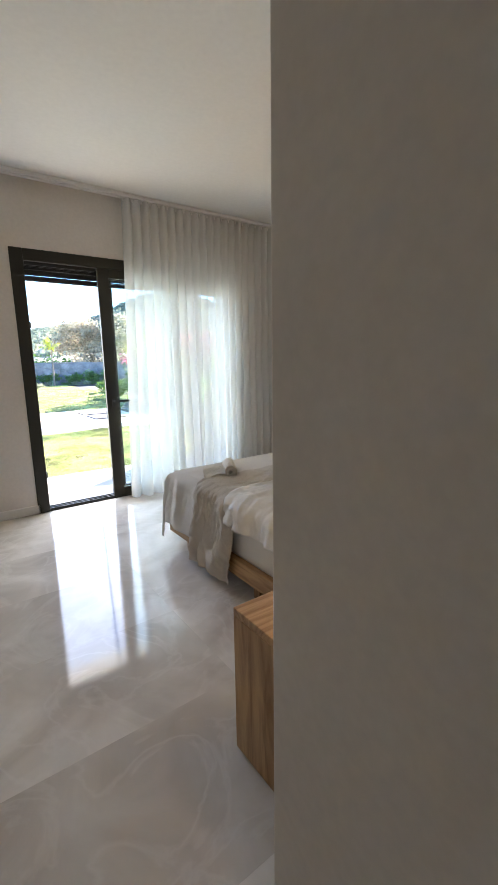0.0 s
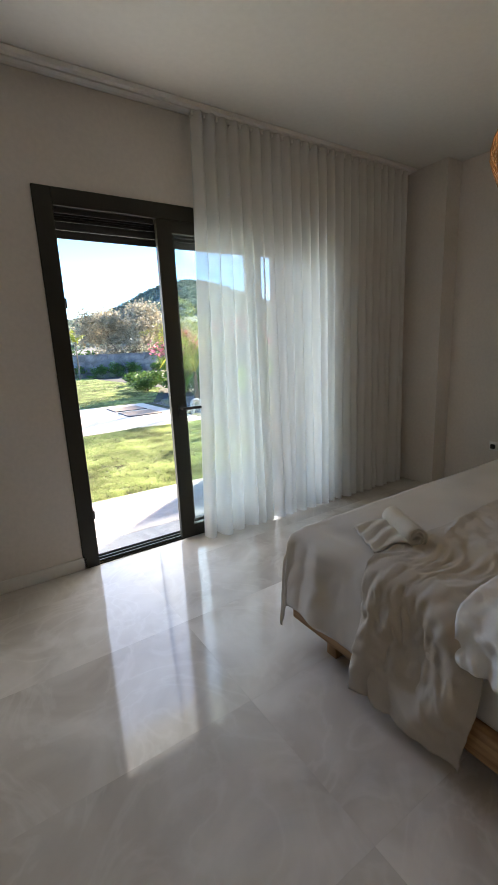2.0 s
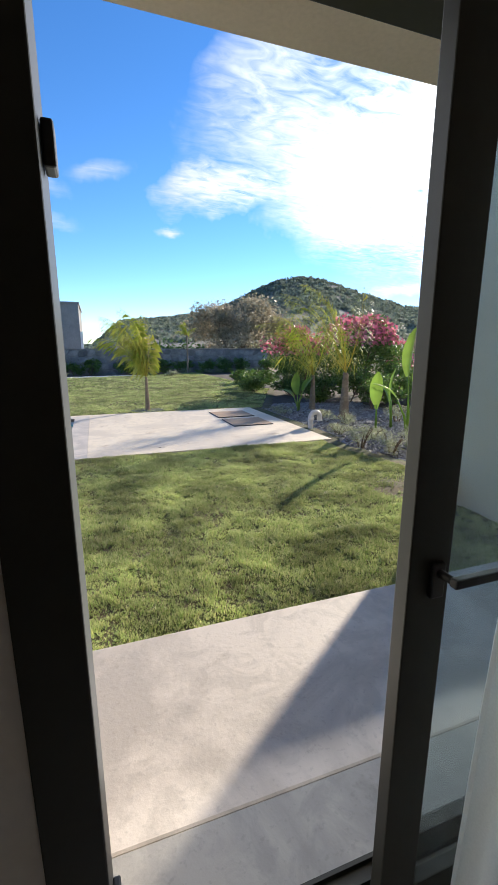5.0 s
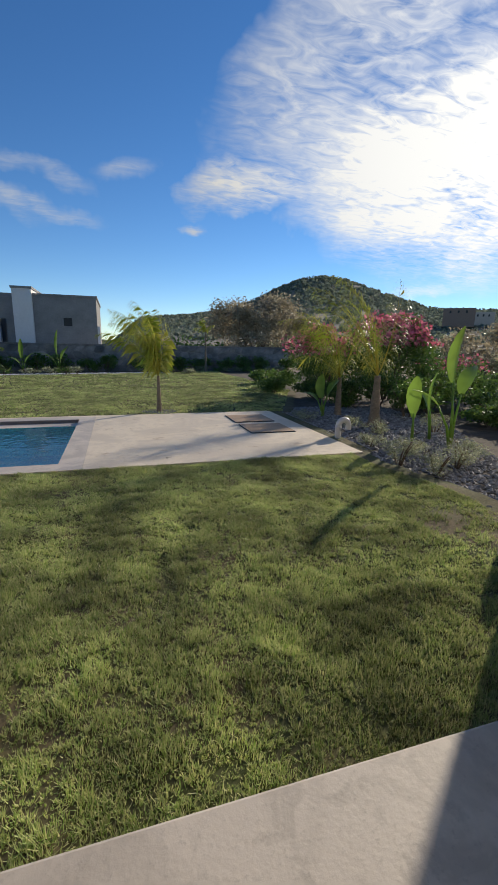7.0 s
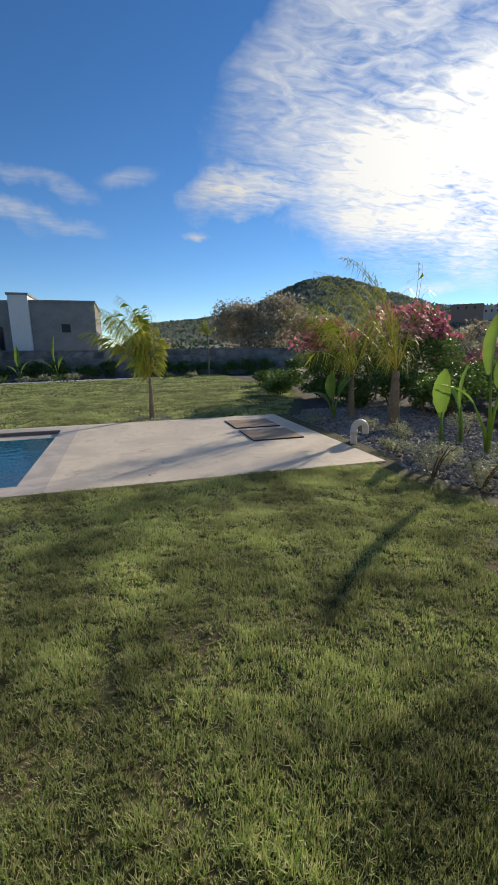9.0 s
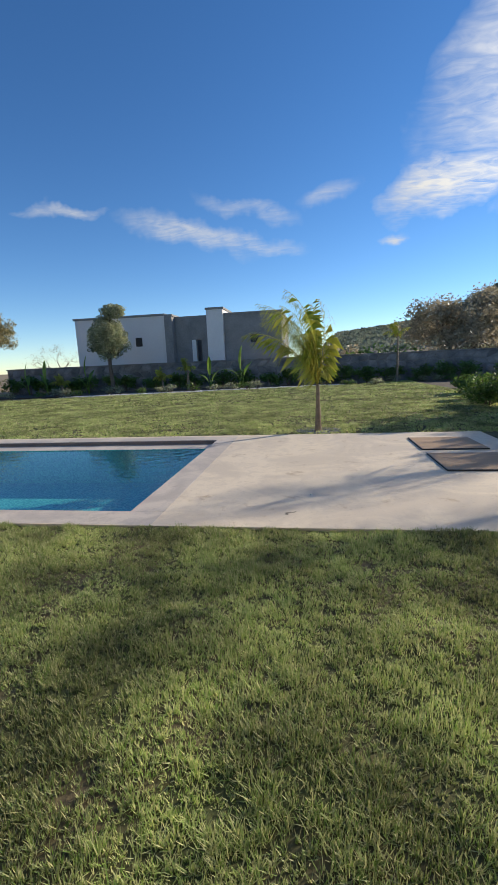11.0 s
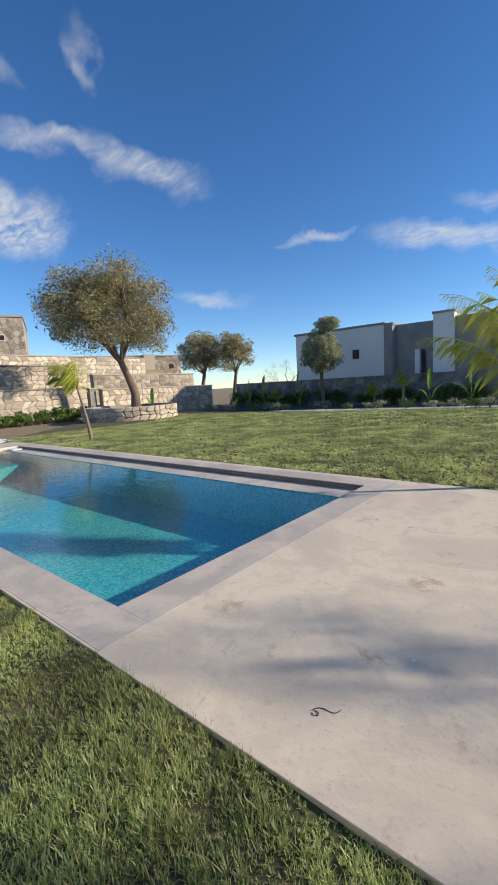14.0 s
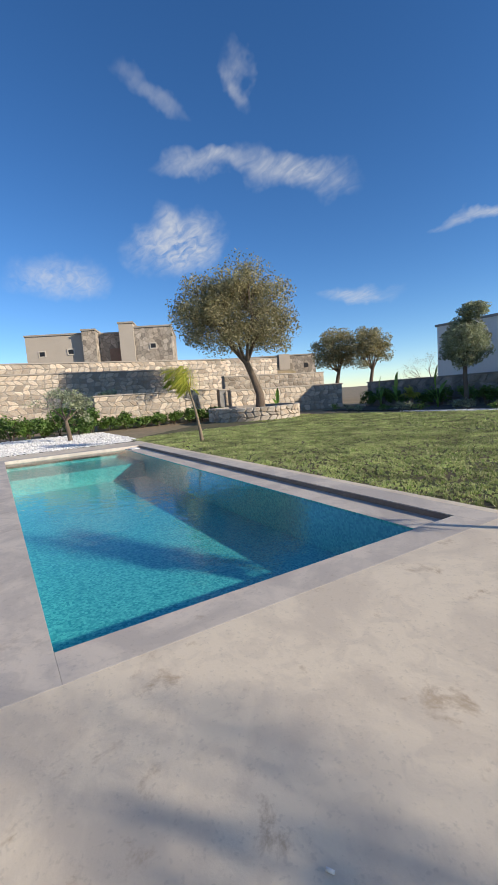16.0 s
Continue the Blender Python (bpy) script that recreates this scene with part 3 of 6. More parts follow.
def build_window():
    win = thing("door_1", "dark olive aluminium sliding glass door, one leaf slid open", "sliding door", (0, 0, 0), kind="structure")
    y0, y1 = FACADE - 0.012, FACADE + 0.13
    f = 0.085
    part("frame_jamb", box(OPEN_L - 0.02, OPEN_L + f, y0, y1, 0, OPEN_TOP + 0.015, 0.004), M_FRAME, win)
    part("frame_jamb", box(OPEN_R - f, OPEN_R + 0.02, y0, y1, 0, OPEN_TOP + 0.015, 0.004), M_FRAME, win)
    part("frame_head", box(OPEN_L + f + 0.001, OPEN_R - f - 0.001, y0, y1, OPEN_TOP - 0.085, OPEN_TOP + 0.015, 0.004), M_FRAME, win)
    bm = bmesh.new()
    box(OPEN_L, OPEN_R, y0 + 0.02, y1, -0.02, 0.006, bm=bm)
    for k in range(3):
        box(OPEN_L + f, OPEN_R - f, FACADE + 0.02 + k * 0.045, FACADE + 0.03 + k * 0.045, 0.006, 0.022, bm=bm)
    part("sill_track", bm, M_FRAME, win, "dark aluminium floor track with three rails")
    # shutter box lies behind the head of the frame
    bm = box(OPEN_L + 0.02, OPEN_R - 0.02, FACADE + 0.131, OUTER - 0.02, 2.245, OPEN_TOP - 0.001, 0.004)
    part("shutter_box", bm, M_BLACK, win, "dark rolled-up shutter box")
    for k in range(3):
        part("shutter_rail", box(OPEN_L + f + 0.01, 1.26, FACADE + 0.02 + k * 0.04, FACADE + 0.035 + k * 0.04, OPEN_TOP - 0.115 - 0.003 * k, OPEN_TOP - 0.086), M_BLACK, win)
    for k in range(3):
        part("shutter_slat", box(OPEN_L + f + 0.002, OPEN_R - f - 0.002, FACADE + 0.107, FACADE + 0.119, 2.152 + 0.05 * k, 2.200 + 0.05 * k, 0.004), M_BLACK, win)
    for z in (0.355, 1.76):
        part("strike_plate", box(OPEN_L + f + 0.001, OPEN_L + f + 0.018, FACADE + 0.03, FACADE + 0.075, z - 0.03, z + 0.03, 0.004), M_BLACK, win, "black strike plate")
    # outer leaf stands open behind the middle leaf
    for name, xa, xb, yy in (("sliding_leaf", 1.262, 2.10, FACADE - 0.008), ("sliding_leaf", 1.345, 2.13, FACADE + 0.085), ("fixed_leaf", 2.30, OPEN_R - f - 0.001, FACADE + 0.036)):
        s = 0.108 if yy < FACADE else 0.08
        bm = bmesh.new()
        box(xa, xa + s, yy - 0.02, yy + 0.02, 0.023, OPEN_TOP - 0.09, 0.003, bm=bm)
        box(xb - 0.09, xb, yy - 0.02, yy + 0.02, 0.023, OPEN_TOP - 0.09, 0.003, bm=bm)
        box(xa + s, xb - 0.09, yy - 0.02, yy + 0.02, 0.023, 0.11, 0.003, bm=bm)
        box(xa + s, xb - 0.09, yy - 0.02, yy + 0.02, OPEN_TOP - 0.17, OPEN_TOP - 0.09, 0.003, bm=bm)
        leaf = part(name, bm, M_FRAME, win)
        g = part("pane", box(xa + s - 0.005, xb - 0.085, yy - 0.004, yy + 0.004, 0.105, OPEN_TOP - 0.165), M_GLASS, leaf, "clear glass pane")
        g.visible_shadow = False
        if s > 0.1:
            bm = box(xa + 0.05, xa + 0.085, yy - 0.034, yy - 0.02, 0.97, 1.05, 0.004)
            tube([(xa + 0.068, yy - 0.03, 1.03), (xa + 0.068, yy - 0.075, 1.03)], 0.009, 8, bm)
            box(xa + 0.058, xa + 0.215, yy - 0.088, yy - 0.068, 1.021, 1.041, 0.004, bm=bm)
            part("door_handle", bm, M_BLACK, leaf, "black lever handle")
    # daylight in the open leaf and behind the glass
    for x, width, power in ((0.95, 0.60, 2.8), (2.05, 1.55, 6.5)):
        light = bpy.data.lights.new("sky_in_door", "AREA")
        light.shape, light.size, light.size_y, light.energy = "RECTANGLE", width, 2.1, power
        light.color = (1.0, 0.97, 0.93)
        lamp = new("sky_in_door", light)
        lamp.matrix_world = look((x, OUTER + 0.03, 1.15), (x, 0, 0.55))
    return win


def build_curtain():
    cur = thing("curtain", "sheer white voile curtain hanging in wave folds from the ceiling", "curtain", (0, 4.19, 0))
    rng = np.random.default_rng(5)
    x0, x1, folds = 1.50, 3.70, 24
    cols, rows = folds * 10, 26
    verts, faces = [], []
    ph = rng.uniform(-0.5, 0.5, folds + 2)
    am = rng.uniform(0.75, 1.25, folds + 2)
    for j in range(rows + 1):
        v = j / rows
        z = 0.012 + (CEIL - 0.045) * v
        for i in range(cols + 1):
            u = i / cols * folds
            k = int(u)
            soft = (1 - v) ** 1.2
            amp = (0.030 + 0.020 * soft) * (am[k] * (1 - (u - k)) + am[k + 1] * (u - k))
            p = (ph[k] * (1 - (u - k)) + ph[k + 1] * (u - k)) * soft * 1.2
            y = amp * math.sin(u * math.tau + p * 2) + 0.012 * soft * math.sin(u * 2.3 + 4 * v)
            x = x0 + (x1 - x0) * (i / cols) + 0.012 * math.cos(u * math.tau) * (0.5 + soft)
            x = x if i > 40 else x - (0.10 * soft * (1 - i / 40))
            verts.append((x, y, z))
    w = cols + 1
    for j in range(rows):
        for i in range(cols):
            faces.append((j * w + i, j * w + i + 1, (j + 1) * w + i + 1, (j + 1) * w + i))
    part("cloth", soup(verts, faces, M_VOILE, True), None, cur)
    glider = finish(box(-0.006, 0.006, -0.006, 0.006, CEIL - 0.06, CEIL - 0.029), M_SHEET)
    for k in range(folds):
        g = part("glider", glider, None, cur)
        g.location.x = x0 + (x1 - x0) * (k + 0.25) / folds
    rail = thing("curtain_rail", "white aluminium curtain rail fixed to the ceiling", "curtain rail", (0, 4.19, CEIL))
    bm = bmesh.new()
    box(-1.25, 3.78, -0.045, -0.008, -0.028, 0.0, 0.002, bm=bm)
    box(-1.25, 3.78, 0.008, 0.045, -0.028, 0.0, 0.002, bm=bm)
    part("channel", bm, M_WHITE, rail)


def sheet(fn, nu, nv, mat, name, parent, thick=0.0):
    """A cloth from a surface function over (0..1, 0..1)."""
    verts = [fn(i / nu, j / nv) for j in range(nv + 1) for i in range(nu + 1)]
    w = nu + 1
    faces = [(j * w + i, j * w + i + 1, (j + 1) * w + i + 1, (j + 1) * w + i) for j in range(nv) for i in range(nu)]
    ob = part(name, soup(verts, faces, mat, True), None, parent)
    if thick:
        md = ob.modifiers.new("thick", "SOLIDIFY")
        md.thickness, md.offset = thick, 1.0
    return ob


def rumple(x, y, s, seed=0.0):
    return noise.noise(Vector((x * s, y * s, seed))) + 0.5 * noise.noise(Vector((x * s * 2.1, y * s * 2.1, seed + 7)))


def drape(p, lo, hi, top, r=0.06, out=0.0):
    """Where cloth that runs p metres across from the edge comes to lie: flat on top, over a rounded edge, then down."""
    if p >= r:
        return (lo + p, top)
    arc = r * math.pi / 2
    if p > r - arc:
        a = (r - p) / r
        return (lo + r - math.sin(a) * r, top - r + math.cos(a) * r)
    d = (r - arc) - p
    return (lo - out * min(d / 0.3, 1), top - r - d)


BED_X0, BED_X1, BED_Y0, BED_Y1 = 1.24, 3.30, 0.66, 2.92


def build_bed():
    bed = thing("bed", "low oak bed with a white mattress, unmade", "bed", (0, 0, 0))
    bm = box(BED_X0, BED_X0 + 0.04, BED_Y0, BED_Y1, 0.11, 0.225, 0.005)
    part("side_rail", bm, M_OAK_Y, bed)
    part("side_rail", box(BED_X1 - 0.04, BED_X1, BED_Y0, BED_Y1, 0.11, 0.225, 0.005), M_OAK_Y, bed)
    part("foot_rail", box(BED_X0 + 0.041, BED_X1 - 0.041, BED_Y1 - 0.04, BED_Y1, 0.11, 0.225, 0.005), M_OAK_X, bed)
    part("slat_base", box(BED_X0 + 0.041, BED_X1 - 0.041, BED_Y0, BED_Y1 - 0.041, 0.15, 0.20), M_OAK_X, bed)
    for x in (BED_X0 + 0.08, BED_X1 - 0.08, (BED_X0 + BED_X1) / 2):
        for y in (BED_Y1 - 0.22, 1.85, 0.85):
            part("leg", box(x - 0.03, x + 0.03, y - 0.03, y + 0.03, 0.0, 0.149, 0.004), M_OAK_Z, bed)
    part("headboard", box(BED_X0, BED_X1, 0.565, 0.655, 0.001, 1.05, 0.012), M_OAK_X, bed)
    part("mattress", box(BED_X0 + 0.03, BED_X1 - 0.03, BED_Y0, BED_Y1 - 0.03, 0.201, 0.565, 0.05, segs=4), M_SHEET, bed, "white mattress in a fitted cotton sheet", True)


def cloth_over(name, label, cat, mat, y0, y1, hang_left, hang_foot, top, lift, seed, wild=0.0, amp=0.012, scale=4.0):
    """A cloth across the bed: over the side at BED_X0 and, where asked, over the foot end."""
    th = thing(name, label, cat, (0, 0, 0))

    def fn(u, v):
        px = -hang_left + u * (BED_X1 - BED_X0 + hang_left + 0.25)
        y = y0 + v * (y1 - y0)
        edge = 0.05 * rumple(u * 3, v * 3, 1.3, seed) * (1 if wild else 0.3)
        x, z = drape(px, BED_X0 + 0.012 - lift, BED_X1, top + lift, 0.07, 0.03)
        over_r = px - (BED_X1 - BED_X0 - 0.02)
        if over_r > 0:
            x, z = BED_X1 + 0.01, top + lift - over_r
        if hang_foot:
            py = BED_Y1 - y
            yy, zz = drape(py, 0.0, 0, top + lift, 0.07, 0.03)
            y = BED_Y1 + 0.01 - yy + lift
            z = min(z, zz) if px > 0 else z + (zz - top - lift) * 0.35
        yy0 = y0 + v * (y1 - y0)
        wx, wy = px + 0.25 * rumple(px, yy0, 1.4, seed + 11), yy0 + 0.25 * rumple(px, yy0, 1.4, seed + 17)
        fold = 1 - abs(noise.noise(Vector((wx * scale * 0.5, wy * scale * 1.5, seed)))) * 2.2
        small = 1 - abs(noise.noise(Vector((wx * scale * 1.9, wy * scale * 2.6, seed + 5)))) * 2.2
        h = amp * (0.9 * fold + 0.45 * small + 0.6 * rumple(px, yy0, scale * 0.5, seed))
        if px < 0.1:
            h += amp * 1.1 * math.sin(yy0 * 24 + 3 * rumple(px, yy0, 1.5, seed + 3)) * min(1, (0.1 - px) * 6)
        if px < 0.05:
            return (x - abs(h) * 1.4 - 0.004, y + 0.02 * wild * math.sin(px * 9), max(z + edge * (0.02 - px), 0.03))
        return (x, y, z + h + amp * 0.8)

    sheet(fn, 210, 130, mat, "cloth", th, 0.004)
    return th


def build_bedding():
    cloth_over("bed_cover", "ecru linen bed cover hanging over the foot of the bed", "bed cover", M_LINEN, 2.06, 3.30, 0.36, True, 0.575, 0.006, 1.0, 0, 0.006, 3.0)
    cloth_over("throw", "rumpled grey-beige crinkled throw across the bed", "throw", M_THROW, 2.00, 2.46, 0.52, False, 0.585, 0.016, 4.0, 1.0, 0.012, 8.0)
    cloth_over("duvet", "rumpled white cotton duvet", "duvet", M_SHEET, 0.80, 2.08, 0.13, False, 0.585, 0.03, 9.0, 1.0, 0.014, 7.5)
    for x, y, turn in ((1.78, 0.98, 4), (2.72, 0.96, -3)):
        pw = thing("pillow", "plump white cotton pillow lying at the head of the bed", "pillow", (x, y, 0.635), "pillows", turn)

        def side(k):
            def fn(u, v):
                a, b = 2 * u - 1, 2 * v - 1
                puff = max(0.0, (1 - a ** 4) * (1 - b ** 4)) ** 0.5
                pinch = 1 - 0.06 * (a * b) ** 2
                crease = 0.010 * rumple(a * 2, b * 2, 1.6, 31 + k) * puff
                return (a * 0.36 * pinch, b * 0.24 * pinch, 0.085 + k * 0.075 * puff + crease)
            return fn
        sheet(side(1), 40, 28, M_SHEET, "case_top", pw)
        sheet(side(-1), 40, 28, M_SHEET, "case_underside", pw)
    tw = thing("rolled_towel", "cream rolled towel lying on the bed cover", "towel", (1.56, 2.53, 0.592), turn=62)
    bm = bmesh.new()
    rings = []
    for j in range(9):
        x = -0.13 + 0.26 * j / 8
        ring = []
        for k in range(40):
            a = k / 39 * math.tau * 2.6
            r = 0.016 + 0.032 * k / 39 + 0.002 * math.sin(j * 2 + k)
            ring.append(bm.verts.new((x + 0.002 * math.sin(k), r * math.cos(a), 0.052 + r * math.sin(a))))
        rings.append(ring)
    for r0, r1 in zip(rings, rings[1:]):
        for k in range(39):
            bm.faces.new((r0[k], r0[k + 1], r1[k + 1], r1[k])).smooth = True
    roll = part("roll", bm, M_TOWEL, tw)
    md = roll.modifiers.new("thick", "SOLIDIFY")
    md.thickness = 0.008
    def end(u, v):
        x, y = -0.13 + 0.25 * u + 0.02 * math.sin(v * 5), 0.02 + 0.17 * v
        return (x, y, 0.012 + 0.012 * math.sin(u * 9 + v * 3) ** 2 + 0.02 * (1 - v) ** 2)
    sheet(end, 24, 16, M_TOWEL, "loose_end", tw, 0.008)


def build_nightstand(x, y, label):
    ns = thing("nightstand", label, "nightstand", (x, y, 0), "nightstands")
    w, d, h = 0.50, 0.36, 0.573
    part("top", box(0, w, -d, 0, h - 0.03, h, 0.003), M_OAK_X, ns)
    part("side_panel", box(0, 0.025, -d, 0, 0.0, h - 0.031, 0.003), M_OAK_Z, ns)
    part("side_panel", box(w - 0.025, w, -d, 0, 0.0, h - 0.031, 0.003), M_OAK_Z, ns)
    part("back_panel", box(0.026, w - 0.026, -d, -d + 0.02, 0.05, h - 0.031), M_OAK_Z, ns)
    for k in range(2):
        part("drawer_front", box(0.027, w - 0.027, -0.02, -0.001, 0.055 + k * 0.232, 0.28 + k * 0.232, 0.003), M_OAK_X, ns)
    part("plinth", box(0.03, w - 0.03, -d + 0.03, -0.03, 0.0, 0.049), M_OAK_Z, ns)
    return ns


def build_pendant(x, y, bottom, label, height=0.46, radius=0.19, n=34):
    pd = thing("pendant_lamp", label, "pendant lamp", (x, y, CEIL), "pendant lamps")
    top = bottom + height - CEIL
    part("ceiling_rose", lathe([(0.001, -0.075), (0.03, -0.073), (0.05, -0.05), (0.056, -0.02), (0.056, 0.0), (0.001, 0.0)], 20), M_BLACK, pd)
    part("cord", tube([(0, 0, -0.07), (0, 0, top + 0.02)], 0.004, 6), M_BLACK, pd)
    k = height / 0.46
    part("socket", lathe([(0.001, top + 0.03), (0.02, top + 0.02), (0.022, top - 0.12 * k), (0.001, top - 0.125 * k)], 14), M_BLACK, pd)
    bt = top - 0.125 * k
    part("bulb", lathe([(0.010, bt), (0.026, bt - 0.035), (0.028, bt - 0.055), (0.018, bt - 0.08), (0.001, bt - 0.09)], 16), M_BULB, pd, "glowing warm filament bulb")
    # cane shade: crossing spiral strands and hoops on a drop shape
    def prof(v):
        if v < 0.68:
            return 0.045 + (radius - 0.045) * math.sin(v / 0.68 * math.pi / 2) ** 1.15
        return radius - (radius - radius * 0.72) * ((v - 0.68) / 0.32) ** 1.1
    bm = bmesh.new()
    for s in (1, -1):
        for k in range(n):
            pts = []
            for j in range(11):
                v = j / 10
                a = k / n * math.tau + s * v * 1.35
                r = prof(v) + 0.003 * s
                pts.append((r * math.cos(a), r * math.sin(a), top - v * height))
            tube(pts, 0.0032, 4, bm, False)
    for v in (0.0, 0.03, 0.36, 0.66, 0.70, 0.97, 1.0):
        r = prof(v)
        tube([(r * math.cos(a * math.tau / 28), r * math.sin(a * math.tau / 28), top - v * height) for a in range(29)], 0.0055 if v in (0.0, 1.0) else 0.0035, 4, bm, False)
    part("woven_shade", bm, M_RATTAN, pd, "open woven honey rattan shade")["kind"] = "stuff"
    light = bpy.data.lights.new("bulb_light", "POINT")
    light.energy, light.color, light.shadow_soft_size = 0.35, (1.0, 0.66, 0.34), 0.03
    lamp = new("bulb_light", light)
    lamp.location = (x, y, CEIL + bt - 0.11)


def build_small_room_things():
    so = thing("power_socket", "white double power socket with a black plug", "socket", (4.03, 3.35, 0.45))
    part("plate", box(-0.010, -0.0005, -0.075, 0.075, -0.04, 0.04, 0.003), M_WHITE, so)
    part("plug", box(-0.035, -0.011, -0.055, -0.015, -0.02, 0.02, 0.005), M_BLACK, so)
    part("plug", box(-0.035, -0.011, 0.015, 0.055, -0.02, 0.02, 0.005), M_BLACK, so)
    sw = thing("light_switch", "small white light switch on the plaster wall", "switch", (0.10, FACADE, 1.12))
    part("plate", box(-0.04, 0.04, -0.010, -0.0005, -0.04, 0.04, 0.003), M_WHITE, sw)
    part("rocker", box(-0.022, 0.022, -0.014, -0.0105, -0.022, 0.022, 0.002), M_WHITE, sw)


build_room()
build_window()
build_curtain()
build_bed()
build_bedding()
build_nightstand(0.637, 1.117, "oak nightstand with a bold grain beside the bed")
build_pendant(2.34, 2.47, 2.10, "woven rattan pendant lamp, lit, hanging in mid-room")
build_pendant(0.935, 0.93, 1.265, "small woven rattan pendant lamp, lit, hanging low over the nightstand", 0.205, 0.11, 22)
build_small_room_things()


# ---- the house outside ----
def build_house():
    h = thing("house", "beige rendered flat-roofed house with a projecting wing", "house", (0, 0, 0))
    part("roof_slab", box(-9.0, 6.0, FACADE - 0.3, 5.42, 3.175, 3.5), M_OUTWALL, h)
    part("eave_box", box(-9.0, 5.99, OUTER + 0.002, 5.42, 2.62, 3.174, 0.004), M_OUTWALL, h)
    part("wing", box(4.36, 11.0, 5.424, 7.234, -0.3, 6.6, 0.008), M_OUTWALL, h)
    part("wing", box(6.001, 11.0, 3.0, 5.423, -0.3, 6.6), M_OUTWALL, h)
    part("roof", box(-9.0, 4.3, -3.0, FACADE - 0.302, 3.175, 3.5), M_OUTWALL, h)
    structure("terrace", box(-9.0, 5.99, OUTER + 0.001, 5.67, -0.35, 0.0, 0.012), M_TERRACE, "pale cloudy stone terrace slab along the house", "terrace")
    structure("threshold", box(OPEN_L, OPEN_R, FACADE + 0.131, OUTER, -0.3, -0.002), M_THRESH, "grey stone threshold", "threshold")


def build_bag():
    """A stiff paper sack: gusseted sides, an open crumpled mouth."""
    sack = thing("paper_sack", "white crumpled paper sack standing on the lawn by the house corner", "sack", (4.16, 7.12, -0.232), turn=28)
    nu, nv, w, d, h = 32, 12, 0.30, 0.17, 0.42
    verts, faces = [], []
    for j in range(nv + 1):
        v = j / nv
        for i in range(nu):
            a = i / nu * math.tau
            c, q = math.cos(a), math.sin(a)
            k = 1 / max(abs(c), abs(q))
            crumple = 0.012 * noise.noise(Vector((c * 3, q * 3, v * 5))) + 0.006 * noise.noise(Vector((c * 9, q * 9, v * 14)))
            x, y = c * k * w / 2 * (1 - 0.10 * v), q * k * d / 2 * (1 - 0.35 * v * v)
            verts.append((x + crumple, y + crumple + 0.03 * v * v, v * h * (1 + 0.10 * math.sin(a * 2 + 0.6) * v)))
    for j in range(nv):
        for i in range(nu):
            n = (i + 1) % nu
            faces.append((j * nu + i, j * nu + n, (j + 1) * nu + n, (j + 1) * nu + i))
    faces.append(tuple(range(nu))[::-1])
    body = part("body", soup(verts, faces, M_SHEET), None, sack)
    md = body.modifiers.new("thick", "SOLIDIFY")
    md.thickness = 0.003
    part("folded_flap", box(-0.12, 0.12, -0.11, 0.03, h * 0.98, h * 0.995, 0.003), M_SHEET, sack)


build_house()
build_bag()


# ---- garden ground ----
PEG = (1.85, 11.45)
DECK = (-12.3, 4.82, 10.55, 15.20)
POOL = (-10.9, 0.11, 10.91, 14.73)
LAWN_Z, DECK_Z, WATER_Z = -0.214, -0.20, -0.285
HOLE = (-11.6, 0.8, 10.75, 14.95)


def elevation(az):
    """The skyline's height in degrees for a bearing from north towards east."""
    pts = [(-20, 0.0), (0, 0.4), (3.3, 3.4), (9, 3.9), (14, 4.6), (17, 5.6), (21, 7.6), (24, 8.6), (26.3, 8.8), (28.5, 8.5), (31, 7.7), (35, 6.3), (39.2, 4.9), (46, 4.6), (60, 4.4), (80, 4.0), (120, 1.0), (150, 0.0)]
    for (a, ea), (b, eb) in zip(pts, pts[1:]):
        if a <= az <= b:
            u = (az - a) / (b - a)
            return ea + (eb - ea) * u
    return 0.0


def build_ground():
    bm = bmesh.new()
    a, b, c, d = HOLE
    inner = [bm.verts.new((x, y, -0.30)) for x, y in ((a, c), (b, c), (b, d), (a, d))]
    outer = [bm.verts.new((x, y, -0.30)) for x, y in ((-1800, -1800), (1800, -1800), (1800, 1800), (-1800, 1800))]
    for k in range(4):
        bm.faces.new((outer[k], outer[(k + 1) % 4], inner[(k + 1) % 4], inner[k]))
    structure("ground", bm, M_EARTH, "dry brown earth reaching the horizon", "ground")
    # the lawn: a softly uneven sheet round the deck
    step, x0, x1, y0, y1 = 0.08, -24.0, 9.0, 5.672, 33.6
    nx, ny = int((x1 - x0) / step), int((y1 - y0) / step)
    verts = [(x0 + i * step, y0 + j * step, lawn_height(x0 + i * step, y0 + j * step) - 0.006) for j in range(ny + 1) for i in range(nx + 1)]
    faces = []
    for j in range(ny):
        for i in range(nx):
            cx, cy = x0 + (i + 0.5) * step, y0 + (j + 0.5) * step
            if DECK[0] + 0.15 < cx < DECK[1] - 0.15 and DECK[2] + 0.15 < cy < DECK[3] - 0.15:
                continue
            if not on_lawn(cx, cy, 0.3):
                continue
            w = nx + 1
            faces.append((j * w + i, j * w + i + 1, (j + 1) * w + i + 1, (j + 1) * w + i))
    ob = new("lawn", soup(verts, faces, M_SOIL, True))
    tagged(ob, "mown green lawn with dry straw-coloured patches", "lawn", "", "structure")


def lawn_height(x, y):
    rough = 1.0 if y < 10.6 else 0.5
    return LAWN_Z + 0.014 * noise.noise(Vector((x * 1.1, y * 1.1, 0))) + rough * (0.022 * noise.noise(Vector((x * 3.0, y * 3.0, 3))) + 0.008 * noise.noise(Vector((x * 5.0, y * 5.0, 6))))


